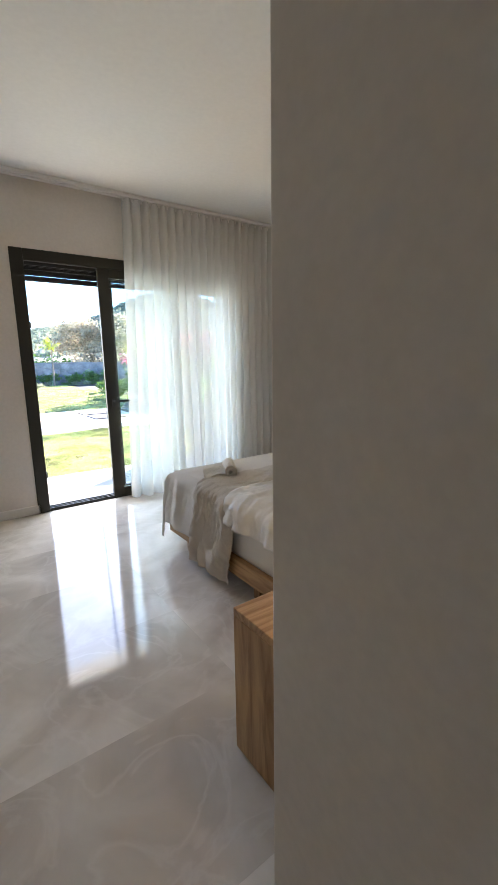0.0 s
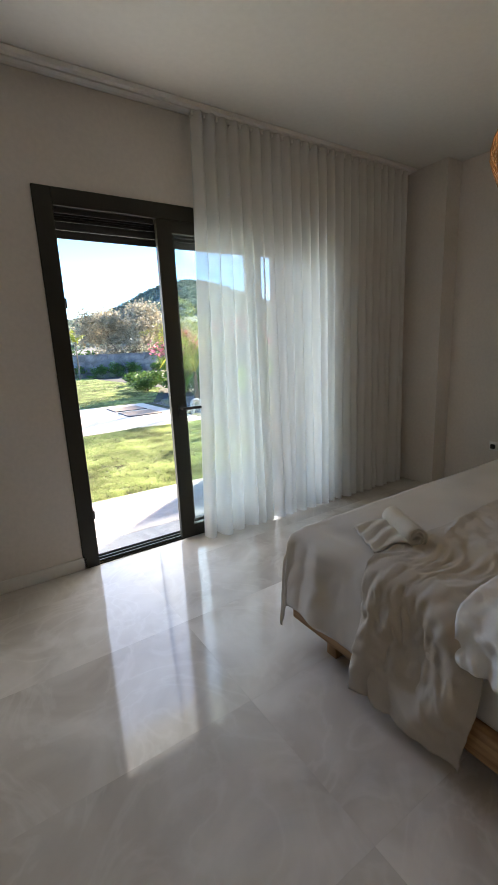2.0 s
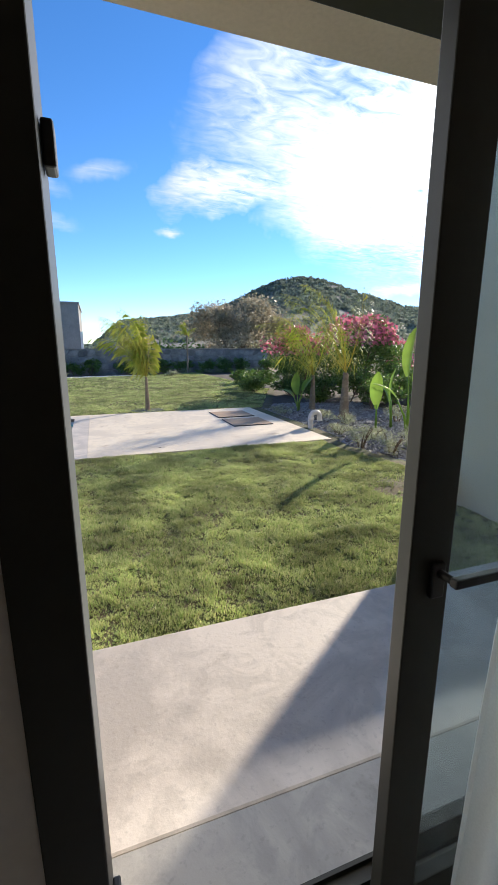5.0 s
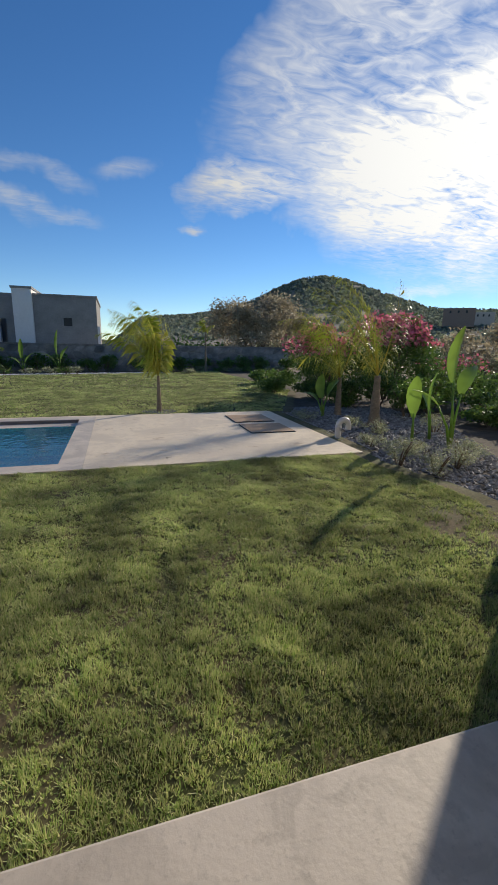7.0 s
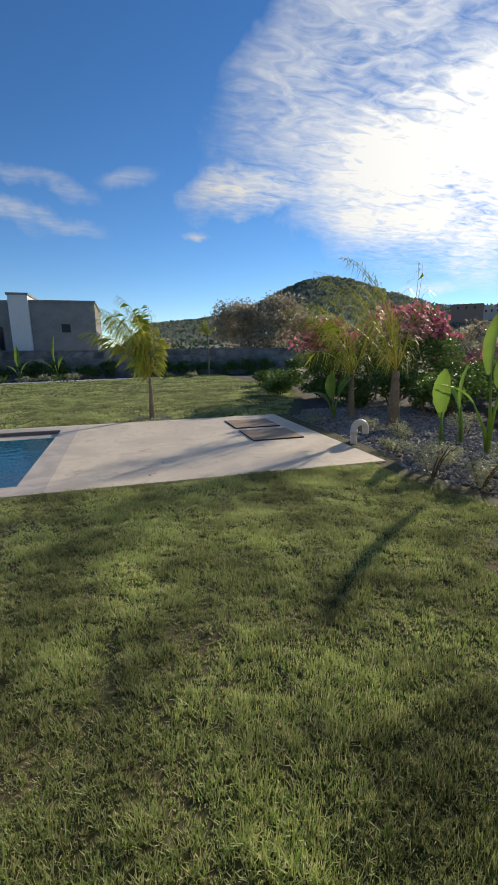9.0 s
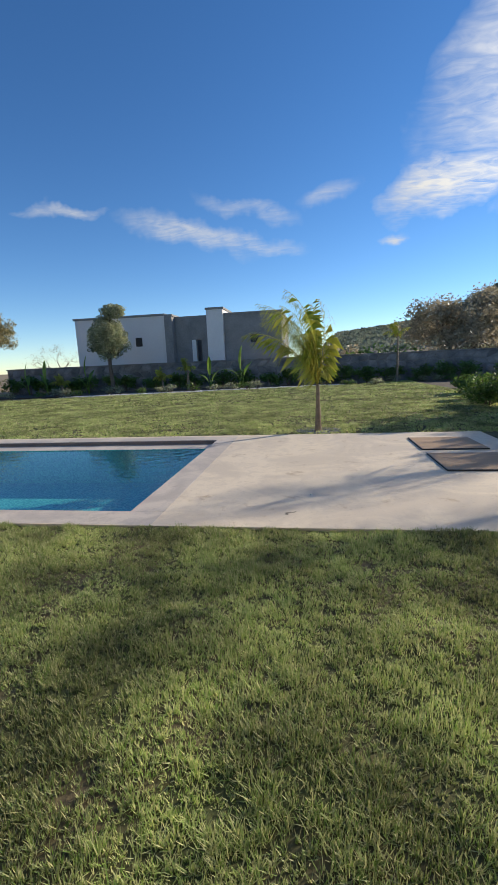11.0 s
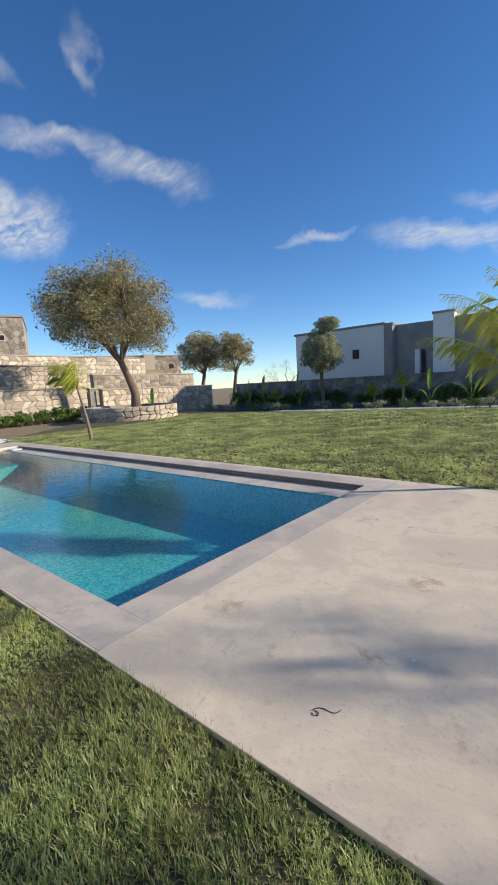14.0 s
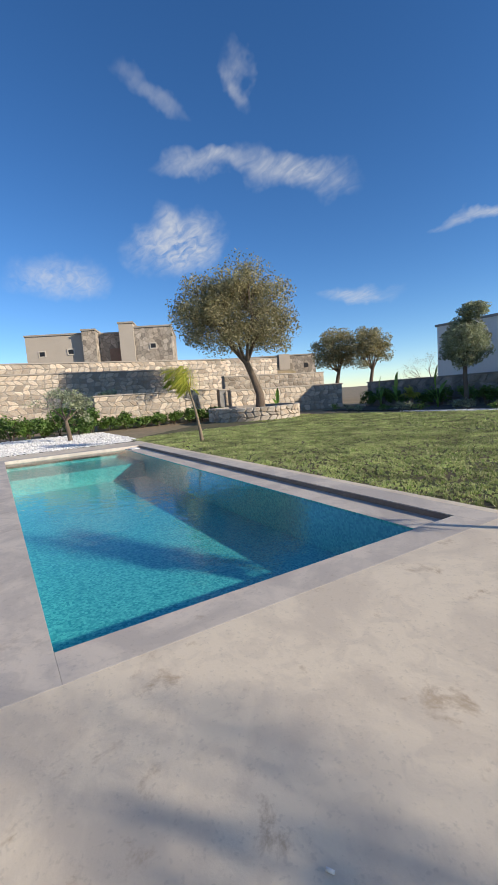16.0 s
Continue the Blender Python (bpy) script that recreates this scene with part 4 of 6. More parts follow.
def on_lawn(x, y, grow=0.0):
    if DECK[0] - 0.02 < x < DECK[1] + 0.0 and DECK[2] < y < DECK[3] and not grow:
        return False
    if y < 15.0:
        edge = 4.72 + 0.12 * math.sin(y * 1.7) if y < 10.6 else 4.85
        if y > 10.6 and x > 4.0:
            return x < edge + grow
        left = -12.4 if y > 10.5 else -14.0
        return left - grow < x < edge + grow
    right = 5.2 + 0.45 * (y - 15.2) if y < 20 else 7.4 + 0.1 * math.sin(y)
    far = 29.0 + 0.25 * (x + 6) if x < 6 else 33.3
    far = min(far, 33.3)
    left = -13.0 - 0.9 * min(max(y - 15.0, 0), 8)
    return left - grow < x < right + grow and y < far + grow * 0.5


def grass(name, x0, x1, y0, y1, tufts, blades, tall, wide, seed, cover=0.95):
    """Tufts of splayed blades: tall and green in some patches, thin and strawy in others."""
    rng = np.random.default_rng(seed)
    nt = int((x1 - x0) * (y1 - y0) * tufts)
    tx, ty = rng.uniform(x0, x1, nt), rng.uniform(y0, y1, nt)
    patch = np.array([noise.noise(Vector((a * 1.1, b * 1.1, 5))) + 0.8 * noise.noise(Vector((a * 3.7, b * 3.7, 9))) for a, b in zip(tx, ty)])
    worn = np.exp(-((tx - 4.3) ** 2 / 0.5 + (ty - 7.6) ** 2 / 1.2))
    keep = (rng.random(nt) < cover + 0.6 * patch - 1.1 * worn) & np.array([on_lawn(a, b) for a, b in zip(tx, ty)])
    tx, ty, patch = tx[keep], ty[keep], patch[keep]
    tz = np.array([lawn_height(a, b) for a, b in zip(tx, ty)]) - 0.006
    k = np.repeat(np.arange(len(tx)), blades)
    n = len(k)
    clump = np.array([noise.noise(Vector((a * 8.5, b * 8.5, 13))) for a, b in zip(tx, ty)])
    size = (tall * rng.uniform(0.55, 1.4, len(tx)) * np.clip(1 + 0.5 * np.clip(patch, -0.7, 1.1) + 0.9 * clump, 0.45, 2.2))[k]
    az = rng.uniform(0, math.tau, n)
    off = rng.random(n) * size * 1.1
    base = np.stack([tx[k] + np.cos(az) * off * 0.6, ty[k] + np.sin(az) * off * 0.6, tz[k]], 1)
    ok = base[:, 1] > 5.69
    lean, h = off * 0.5 + rng.normal(0, 0.45, n) * size, size * rng.uniform(0.45, 1.1, n)
    side = np.stack([-np.sin(az), np.cos(az), np.zeros(n)], 1) * (wide * rng.uniform(0.7, 1.4, n))[:, None] * 0.5
    tip = base + np.stack([np.cos(az) * lean, np.sin(az) * lean, h], 1)
    ob = new(name, triangles(np.stack([base - side, base + side, tip], 1)[ok], M_GRASS))
    tagged(ob, "short uneven tufts of lawn grass", "grass", "", "stuff")


def build_pool():
    a, b, c, d = DECK
    p, q, r, s = POOL
    bm = bmesh.new()

    def ring(z):
        o = [bm.verts.new((x, y, z)) for x, y in ((a, c), (b, c), (b, d), (a, d))]
        i = [bm.verts.new((x, y, z)) for x, y in ((p - g, r - g), (q + g, r - g), (q + g, s + g), (p - g, s + g))]
        return o, i
    g = 0.34
    (o1, i1), (o0, i0) = ring(DECK_Z), ring(-0.42)
    for k in range(4):
        n = (k + 1) % 4
        bm.faces.new((o1[k], o1[n], i1[n], i1[k]))
        bm.faces.new((o0[k], o0[n], o1[n], o1[k]))
        bm.faces.new((i1[k], i1[n], i0[n], i0[k]))
    bm.normal_update()
    bmesh.ops.bevel(bm, geom=[e for e in bm.edges if all(abs(v.co.z - DECK_Z) < 1e-4 for v in e.verts) and len(e.link_faces) == 2 and abs(e.link_faces[0].normal.z - e.link_faces[1].normal.z) > 0.5], offset=0.003, segments=1, affect="EDGES")
    structure("pool_deck", bm, M_CONCRETE, "beige microcement pool deck with brown stains", "pool deck")
    cb = bmesh.new()
    for x0, x1, y0, y1 in ((p - g + 0.0005, q + g - 0.0005, r - g + 0.0005, r), (p - g + 0.0005, q + g - 0.0005, s, s + g - 0.0005), (q, q + g - 0.0005, r + 0.001, s - 0.001), (p - g + 0.0005, p, r + 0.001, s - 0.001)):
        box(x0, x1, y0, y1, -0.42, DECK_Z - 0.0005, 0.002, bm=cb)
    structure("pool_coping", cb, M_COPE, "grey-beige stone coping round the pool", "coping")
    # basin: floor, walls, a shallow shelf at the far end
    basin = bmesh.new()
    floor_z = -0.90
    sx = p + 1.9
    e = s - 0.45
    for quad in (
        ((sx, r, floor_z), (q, r, floor_z), (q, e, floor_z), (sx, e, floor_z)),
        ((p, r, -0.50), (sx, r, -0.50), (sx, e, -0.50), (p, e, -0.50)),
        ((sx, r, floor_z), (sx, e, floor_z), (sx, e, -0.50), (sx, r, -0.50)),
        ((p, r, -0.90), (q, r, -0.90), (q, r, -0.30), (p, r, -0.30)),
        ((q, r, -0.90), (q, e, -0.90), (q, e, -0.30), (q, r, -0.30)),
        ((p, e, -0.90), (q, e, -0.90), (q, e, -0.273), (p, e, -0.273)),
        ((p, r, -0.50), (p, e, -0.50), (p, e, -0.30), (p, r, -0.30)),
    ):
        basin.faces.new([basin.verts.new(v) for v in quad])
    pool = thing("swimming_pool", "long turquoise mosaic swimming pool full of clear water", "swimming pool", (0, 0, 0))
    part("basin", basin, M_MOSAIC, pool)
    part("overflow_ledge", box(p, q, e + 0.001, s - 0.001, -0.899, -0.274), M_COPE, pool, "pale overflow ledge at the water's edge")
    # thin dark panel added over the coping's side to deepen its shade
    part("overflow_shade_panel", box(p, q, s - 0.012, s - 0.0015, -0.2735, DECK_Z - 0.012), M_FACESHADE, pool, "dark brown panel added for the shade on the overflow channel's face")
    wat = part("water", soup([(p, r, WATER_Z), (q, r, WATER_Z), (q, e, WATER_Z), (p, e, WATER_Z)], [(0, 1, 2, 3)], M_WATER), None, pool, "still clear pool water")
    wat.visible_shadow = False
    part("skimmer_lid", box(p + 0.05, p + 0.45, s - 0.36, s - 0.1, -0.2735, -0.245, 0.01), M_WHITE, pool)


def build_deck_things():
    for k, y in enumerate((12.40, 13.63)):
        b = thing("plywood_board", "brown plywood board lying flat on the deck", "board", (3.47, y, DECK_Z + 0.0005), "boards on the deck")
        part("panel", box(0, 0.92, 0, 0.94, 0.0, 0.018, 0.002), M_BOARD, b)
        part("edge_strip", box(-0.016, -0.001, -0.01, 0.95, 0, 0.02, 0.002), M_BLACK, b)
        part("edge_strip", box(0, 0.92, -0.016, -0.001, 0, 0.02, 0.002), M_BLACK, b)
    pipe = thing("vent_pipe", "grey-white plastic pipe bent over in a hook", "pipe", (5.0, 11.75, -0.28))
    pts = [(0, 0, 0), (0, 0, 0.3)] + [(0.11 - 0.11 * math.cos(a * math.pi / 8), 0, 0.3 + 0.11 * math.sin(a * math.pi / 8)) for a in range(1, 9)] + [(0.22, 0, 0.22)]
    part("bent_pipe", tube(pts, 0.055, 14, caps=False), M_PVC, pipe)
    part("collar", tube([(0, 0, 0.23), (0, 0, 0.3)], 0.062, 14), M_PVC, pipe)
    st = thing("wire_scrap", "short dark bent wire lying on the deck", "wire", (1.67, 10.91, DECK_Z + 0.002), turn=42)
    pts = [(-0.062, 0.006, 0), (-0.058, -0.012, 0), (-0.040, -0.016, 0), (-0.034, 0.002, 0), (-0.046, 0.014, 0), (-0.055, 0.018, 0.003), (-0.030, 0.026, 0.002), (-0.005, 0.020, 0), (0.012, 0.002, 0), (0.034, -0.010, 0), (0.052, -0.004, 0), (0.064, 0.006, 0)]
    part("wire", tube(pts, 0.0018, 5), M_TWIG, st)
    plug = thing("deck_peg", "small white plastic peg lying on the deck", "peg", (PEG[0], PEG[1], DECK_Z + 0.0057))
    part("peg", tube([(-0.012, -0.007, 0), (0.010, 0.006, 0)], 0.0055, 10), M_WHITE, plug)


# ---- plants ----
def branch(rng, bm, tips, p, d, length, r, depth, spread):
    pts, radii = [p], [r]
    for k in range(3):
        d = (d + Vector(rng.normal(0, 0.16, 3)) + Vector((0, 0, 0.05))).normalized()
        p = p + d * length / 3
        pts.append(p)
        radii.append(r * (1 - 0.15 * (k + 1)))
    tube(pts, radii, 8 if depth > 1 else 5, bm, False)
    if depth == 0:
        tips.append(p)
        tips.append(pts[2])
        return
    for k in range(int(rng.integers(2, 4)) + (depth > 2)):
        nd = (d * 0.8 + Vector(rng.normal(0, spread, 3)) + Vector((0, 0, 0.12))).normalized()
        branch(rng, bm, tips, p, nd, length * rng.uniform(0.62, 0.85), radii[-1] * rng.uniform(0.55, 0.75), depth - 1, spread)


def tree(name, label, at, height, trunk, r, lean, mat, leaf, count, clump, seed, depth=3, spread=0.55, bark=None, squash=1.0, category="tree", group=""):
    """A tapered, leaning trunk with limbs; leaves in uneven clumps round the twigs' ends."""
    rng = np.random.default_rng(seed)
    th = thing(name, label, category, at, group)
    bm, tips = bmesh.new(), []
    top = Vector((lean[0], lean[1], trunk))
    tube([(0, 0, -0.1), (lean[0] * 0.1, lean[1] * 0.1, trunk * 0.15), (lean[0] * 0.45 + 0.04, lean[1] * 0.45, trunk * 0.55), top], [r * 1.35, r * 1.05, r * 0.9, r * 0.8], 10, bm, False)
    for k in range(4):
        a = k * math.tau / 4 + rng.uniform(-0.5, 0.5)
        d = Vector((math.cos(a) * 0.8, math.sin(a) * 0.8, 0.75 * squash)).normalized()
        branch(rng, bm, tips, top, d, (height - trunk) * 0.40, r * 0.55, depth - 1, spread)
    part("trunk", bm, bark or M_BARK, th)
    tips = np.array([list(t) for t in tips])
    per = max(1, count // len(tips))
    c = np.repeat(tips, per, 0)
    size = clump * rng.uniform(0.5, 1.2, len(tips)).repeat(per)[:, None]
    c = c + unit(rng, len(c)) * (rng.random((len(c), 1)) ** 0.5) * size * np.array([1, 1, 0.7])
    part("crown", quads(leaves(rng, c, leaf), mat), None, th)
    return th


def dome_tree(name, label, at, trunk, r, lean, centre, size, mat, leaf, count, clumps, seed):
    """A leaning trunk that forks into crooked limbs; leaf clumps of many sizes fill an uneven dome with gaps."""
    rng = np.random.default_rng(seed)
    th = thing(name, label, "tree", at)
    fork = Vector((lean[0], lean[1], trunk))
    part("trunk", tube([(0, 0, -0.1), (0.12 * r, 0, trunk * 0.3), (lean[0] * 0.45, lean[1] * 0.45, trunk * 0.65), fork], [r * 1.3, r, r * 0.85, r * 0.75], 10, None, False), M_BARK, th)
    u = unit(rng, clumps)
    u[:, 2] = np.where(u[:, 2] < -0.8, -u[:, 2], u[:, 2])
    bulge = np.array([0.84 + 0.34 * noise.noise(Vector((p[0] * 1.6, p[1] * 1.6, p[2] * 1.6 + seed))) for p in u])
    cen = np.array(centre) + u * np.array(size) * (bulge * rng.uniform(0.15, 1.0, clumps) ** 0.45)[:, None]
    hubs = []
    for k in range(7):
        a = k * math.tau / 7 + rng.uniform(-0.3, 0.3)
        hub = fork.lerp(Vector(centre) + Vector((math.cos(a) * size[0] * 0.5, math.sin(a) * size[1] * 0.5, rng.uniform(-0.2, 0.3) * size[2])), 0.8)
        mid = fork.lerp(hub, 0.5) + Vector(rng.normal(0, 0.12, 3)) * size[2] * 0.4
        part("limb", tube([fork - Vector((0, 0, 0.1)), mid, hub], [r * 0.5, r * 0.33, r * 0.2], 7, None, False), M_BARK, th)
        hubs.append((mid, hub))
    twigs = bmesh.new()
    for c in cen:
        p = Vector(c)
        q = min((h for pair in hubs for h in pair), key=lambda h: (h - p).length)
        tube([q, q.lerp(p, 0.5) + Vector(rng.normal(0, 0.1, 3)), p], [r * 0.15, r * 0.09, r * 0.03], 4, twigs, False)
    part("twigs", twigs, M_BARK, th)["kind"] = "stuff"
    per = count // clumps
    spread = (0.27 * size[0] * rng.uniform(0.55, 1.25, clumps)).repeat(per)[:, None]
    c = np.repeat(cen, per, 0) + unit(rng, per * clumps) * rng.random((per * clumps, 1)) ** 0.4 * spread * np.array([1, 1, 0.75])
    part("crown", quads(leaves(rng, c, leaf), mat), None, th)
    return th


def clipped_olive(at):
    """A bare stem with a large round clipped crown and a looser small one above it."""
    rng = np.random.default_rng(44)
    th = thing("olive_tree", "olive tree clipped into two round crowns", "tree", at)
    part("trunk", tube([(0, 0, -0.1), (0.04, 0, 0.7), (-0.03, 0, 1.6), (0.05, 0, 3.4), (0.4, 0, 5.1)], [0.15, 0.12, 0.11, 0.08, 0.03], 10, None, False), M_BARK, th)
    for centre, size, count in (((0.0, 0.0, 3.3), (1.35, 1.25, 1.5), 12000), ((0.5, 0.0, 4.85), (0.85, 0.7, 0.5), 2400)):
        for k in range(5):
            a = k * 1.26
            tip = Vector(centre) + Vector((math.cos(a) * size[0] * 0.7, math.sin(a) * size[1] * 0.7, size[2] * 0.3))
            part("limb", tube([(0.0, 0, centre[2] - size[2] * 0.9), tuple(tip)], [0.035, 0.01], 5, None, False), M_BARK, th)
        u = unit(rng, count)
        lump = np.array([0.86 + 0.30 * noise.noise(Vector((p[0] * 2.4, p[1] * 2.4, p[2] * 2.4 + centre[2]))) for p in u])
        c = np.array(centre) + u * np.array(size) * (lump * rng.random(count) ** 0.28)[:, None]
        part("crown", quads(leaves(rng, c, 0.13), M_OLIVE), None, th)


def bush(name, label, at, rx, ry, h, mat, leaf, count, seed, category="shrub", flower=None, group="", slim=0.5, stems=5):
    """A shrub of stems and many leaves, its outline broken by clumps."""
    rng = np.random.default_rng(seed)
    th = thing(name, label, category, at, group)
    for k in range(stems):
        a = rng.uniform(0, math.tau)
        e = Vector((math.cos(a) * rx * 0.6, math.sin(a) * ry * 0.6, h * rng.uniform(0.6, 0.9)))
        bm = tube([(0.1 * e.x, 0.1 * e.y, -0.03), e * 0.5 + Vector((0, 0, 0.05 * h)), e], [0.012 + 0.01 * h, 0.01 + 0.005 * h, 0.004], 5, None, False)
        part("stem", bm, M_BARK, th)
    nc = 14
    cen = unit(rng, nc) * rng.random((nc, 1)) ** 0.33 * np.array([rx, ry, h * 0.42]) * 0.75 + np.array([0, 0, h * 0.52])
    cr = rng.uniform(0.25, 0.5, nc)
    k = rng.integers(0, nc, count)
    c = cen[k] + unit(rng, count) * rng.random((count, 1)) ** 0.4 * cr[k][:, None] * np.array([rx, ry, h * 0.5]) * 1.1
    c[:, 2] = np.maximum(c[:, 2], 0.015)
    part("foliage", quads(leaves(rng, c, leaf, slim), mat), None, th)
    if flower:
        fm, share, fs = flower
        m = int(count * share)
        top = c[c[:, 2] > h * 0.55]
        pick = top[rng.integers(0, len(top), m)] + rng.normal(0, 0.05, (m, 3)) + np.array([0, 0, 0.06])
        part("blossom", quads(leaves(rng, pick, fs, 0.9), fm), None, th)
    return th


def palm(name, label, at, trunk, r, fronds, length, wind, seed, mat=None, droop=1.0, upright=0.9, leaflet=0.42, group="", lean=(0, 0)):
    """A feather palm: ringed trunk, arching fronds with hanging leaflets."""
    rng = np.random.default_rng(seed)
    th = thing(name, label, "palm tree", at, group)
    bm = bmesh.new()
    n = 14
    pts = [(lean[0] * (k / n) ** 1.5, lean[1] * (k / n) ** 1.5, -0.05 + (trunk + 0.05) * k / n) for k in range(n + 1)]
    tube(pts, [r * (1.5 - 0.9 * (k / n) ** 0.6) * (1.06 if k % 2 else 0.96) for k in range(n + 1)], 12, bm)
    part("trunk", bm, M_PALMBARK, th)
    top = Vector(pts[-1])
    for f in range(fronds):
        a = f * 2.399 + rng.uniform(-0.2, 0.2)
        out = rng.uniform(0.06, 0.28) if f % 4 else upright
        d = Vector((math.cos(a) * out + wind[0] * 0.35, math.sin(a) * out + wind[1] * 0.35, 1.0)).normalized()
        L = length * rng.uniform(0.75, 1.1)
        p, spine = top.copy(), [top.copy()]
        segs = 14
        for k in range(segs):
            d = (d + Vector((wind[0] * 0.10, wind[1] * 0.10, -0.075 * droop * (0.15 + 2.4 * (k / segs) ** 1.4)))).normalized()
            p = p + d * L / segs
            spine.append(p.copy())
        fb = bmesh.new()
        tube(spine, [0.013 * (1 - 0.85 * k / segs) for k in range(segs + 1)], 4, fb, False)
        rib = part("frond", fb, M_YELLOW if mat is None else mat, th)
        verts, faces = [], []
        m = 54
        for k in range(4, m):
            u = k / m * segs
            i = min(int(u), segs - 1)
            q = spine[i].lerp(spine[i + 1], u - i)
            t = (spine[i + 1] - spine[i]).normalized()
            s = t.cross(Vector((0, 0, 1)))
            s = s.normalized() if s.length > 0.05 else Vector((1, 0, 0))
            ll = leaflet * math.sin(math.pi * min(0.15 + 0.85 * k / m, 1.0)) ** 0.6 * rng.uniform(0.8, 1.15)
            for sd in (1, -1):
                g = (s * sd * rng.uniform(0.3, 0.9) + t * rng.uniform(0.15, 0.7) + Vector((wind[0] * 0.4, wind[1] * 0.4, rng.uniform(-0.7, 0.2)))).normalized()
                mid = q + g * ll * 0.5
                end = q + g * ll * 0.85 + Vector((wind[0] * 0.1, wind[1] * 0.1, -rng.uniform(0.2, 0.6) * ll))
                w = g.cross(Vector((0, 0, 1))).normalized() * 0.0048
                b = len(verts)
                verts += [q - w * 0.5, q + w * 0.5, mid + w, end, mid - w]
                faces.append((b, b + 1, b + 2, b + 3, b + 4))
        part("foliage", soup(verts, faces, mat or M_PALM), None, rib)
    return th


def broad_leaf(length, width, curl, seed):
    """A long oval leaf on its stalk, folded along the middle, a little torn."""
    rng = np.random.default_rng(seed)
    verts, faces = [], []
    n = 12
    for k in range(n + 1):
        u = k / n
        w = width * math.sin(math.pi * (0.06 + 0.92 * u)) ** 0.65 * 0.5
        y = -curl * u * u * length * 0.5
        z = u * length * (1 - 0.12 * curl * u)
        for s in (-1, -0.5, 0, 0.5, 1):
            verts.append((s * w * rng.uniform(0.93, 1.05), y + abs(s) * w * 0.35, z + rng.uniform(-0.01, 0.01)))
    for k in range(n):
        for j in range(4):
            b = k * 5 + j
            faces.append((b, b + 1, b + 6, b + 5))
    return soup(verts, faces, M_BANANA, True)


def banana(label, at, stems, seed, group="banana plants"):
    """stems: stalk height, leaf length, leaf width, bearing, tilt."""
    th = thing("banana_plant", label, "banana plant", at, group)
    for k, (sh, ll, lw, turn, tilt) in enumerate(stems):
        a = radians(turn)
        off = Vector((math.sin(a), -math.cos(a), 0)) * sh * math.sin(radians(tilt)) * 0.6
        part("stalk", tube([(0.02 * k, 0.015 * k, -0.05), (off.x * 0.3, off.y * 0.3, sh * 0.5), (off.x, off.y, sh)], [0.035, 0.024, 0.012], 8), M_BANANA, th)
        lf = part("leaf", broad_leaf(ll, lw, 0.4 + 0.3 * (k % 3), seed + k), None, th)
        lf.matrix_basis = Matrix.Translation(off + Vector((0, 0, sh - 0.02))) @ pose(0, 0, 0, tilt, 0, turn)
    return th


def pebbles(name, label, region, count, lo, hi, mat, z, seed):
    rng = np.random.default_rng(seed)
    pts = []
    while len(pts) < count:
        x, y = rng.uniform(region[0], region[1]), rng.uniform(region[2], region[3])
        if region[4](x, y):
            pts.append((x, y))
    pts = np.array(pts)
    s = rng.uniform(lo, hi, (count, 1)) * np.stack([rng.uniform(0.7, 1.4, count), rng.uniform(0.7, 1.4, count), rng.uniform(0.4, 0.8, count)], 1)
    c = np.column_stack([pts, np.full(count, z) + s[:, 2] * 0.4])
    a = rng.uniform(0, math.tau, count)
    ax = np.stack([np.cos(a), np.sin(a), rng.normal(0, 0.2, count)], 1) * s[:, :1]
    ay = np.stack([-np.sin(a), np.cos(a), rng.normal(0, 0.2, count)], 1) * s[:, 1:2]
    az = np.stack([np.zeros(count), np.zeros(count), np.ones(count)], 1) * s[:, 2:]
    v = np.stack([c + ax, c + ay, c - ax, c - ay, c + az, c - az], 1).reshape(-1, 3)
    fs = np.array([(0, 1, 4), (1, 2, 4), (2, 3, 4), (3, 0, 4), (1, 0, 5), (2, 1, 5), (3, 2, 5), (0, 3, 5)])
    f = (np.arange(count)[:, None, None] * 6 + fs[None]).reshape(-1, 3)
    ob = new(name, soup(v.tolist(), f.tolist(), mat))
    tagged(ob, label, "pebbles", "", "stuff")


# ---- stone walls ----
def stone_cells(rng, length, height, size):
    rows = max(1, round(height / (size * 0.72)))
    cells = []
    lat = []
    for j in range(rows + 1):
        cols = max(2, round(length / size))
        row = []
        for i in range(cols + 1):
            u = (i + (0.5 if j % 2 else 0.0) * (0 < i < cols)) / cols * length
            if 0 < i < cols:
                u += rng.uniform(-0.28, 0.28) * size
            v = j / rows * height + (rng.uniform(-0.2, 0.2) * size if 0 < j < rows else 0)
            row.append((min(max(u, 0), length), v))
        lat.append(row)
    for j in range(rows):
        for i in range(len(lat[j]) - 1):
            cells.append([lat[j][i], lat[j][i + 1], lat[j + 1][i + 1], lat[j + 1][i]])
    return cells


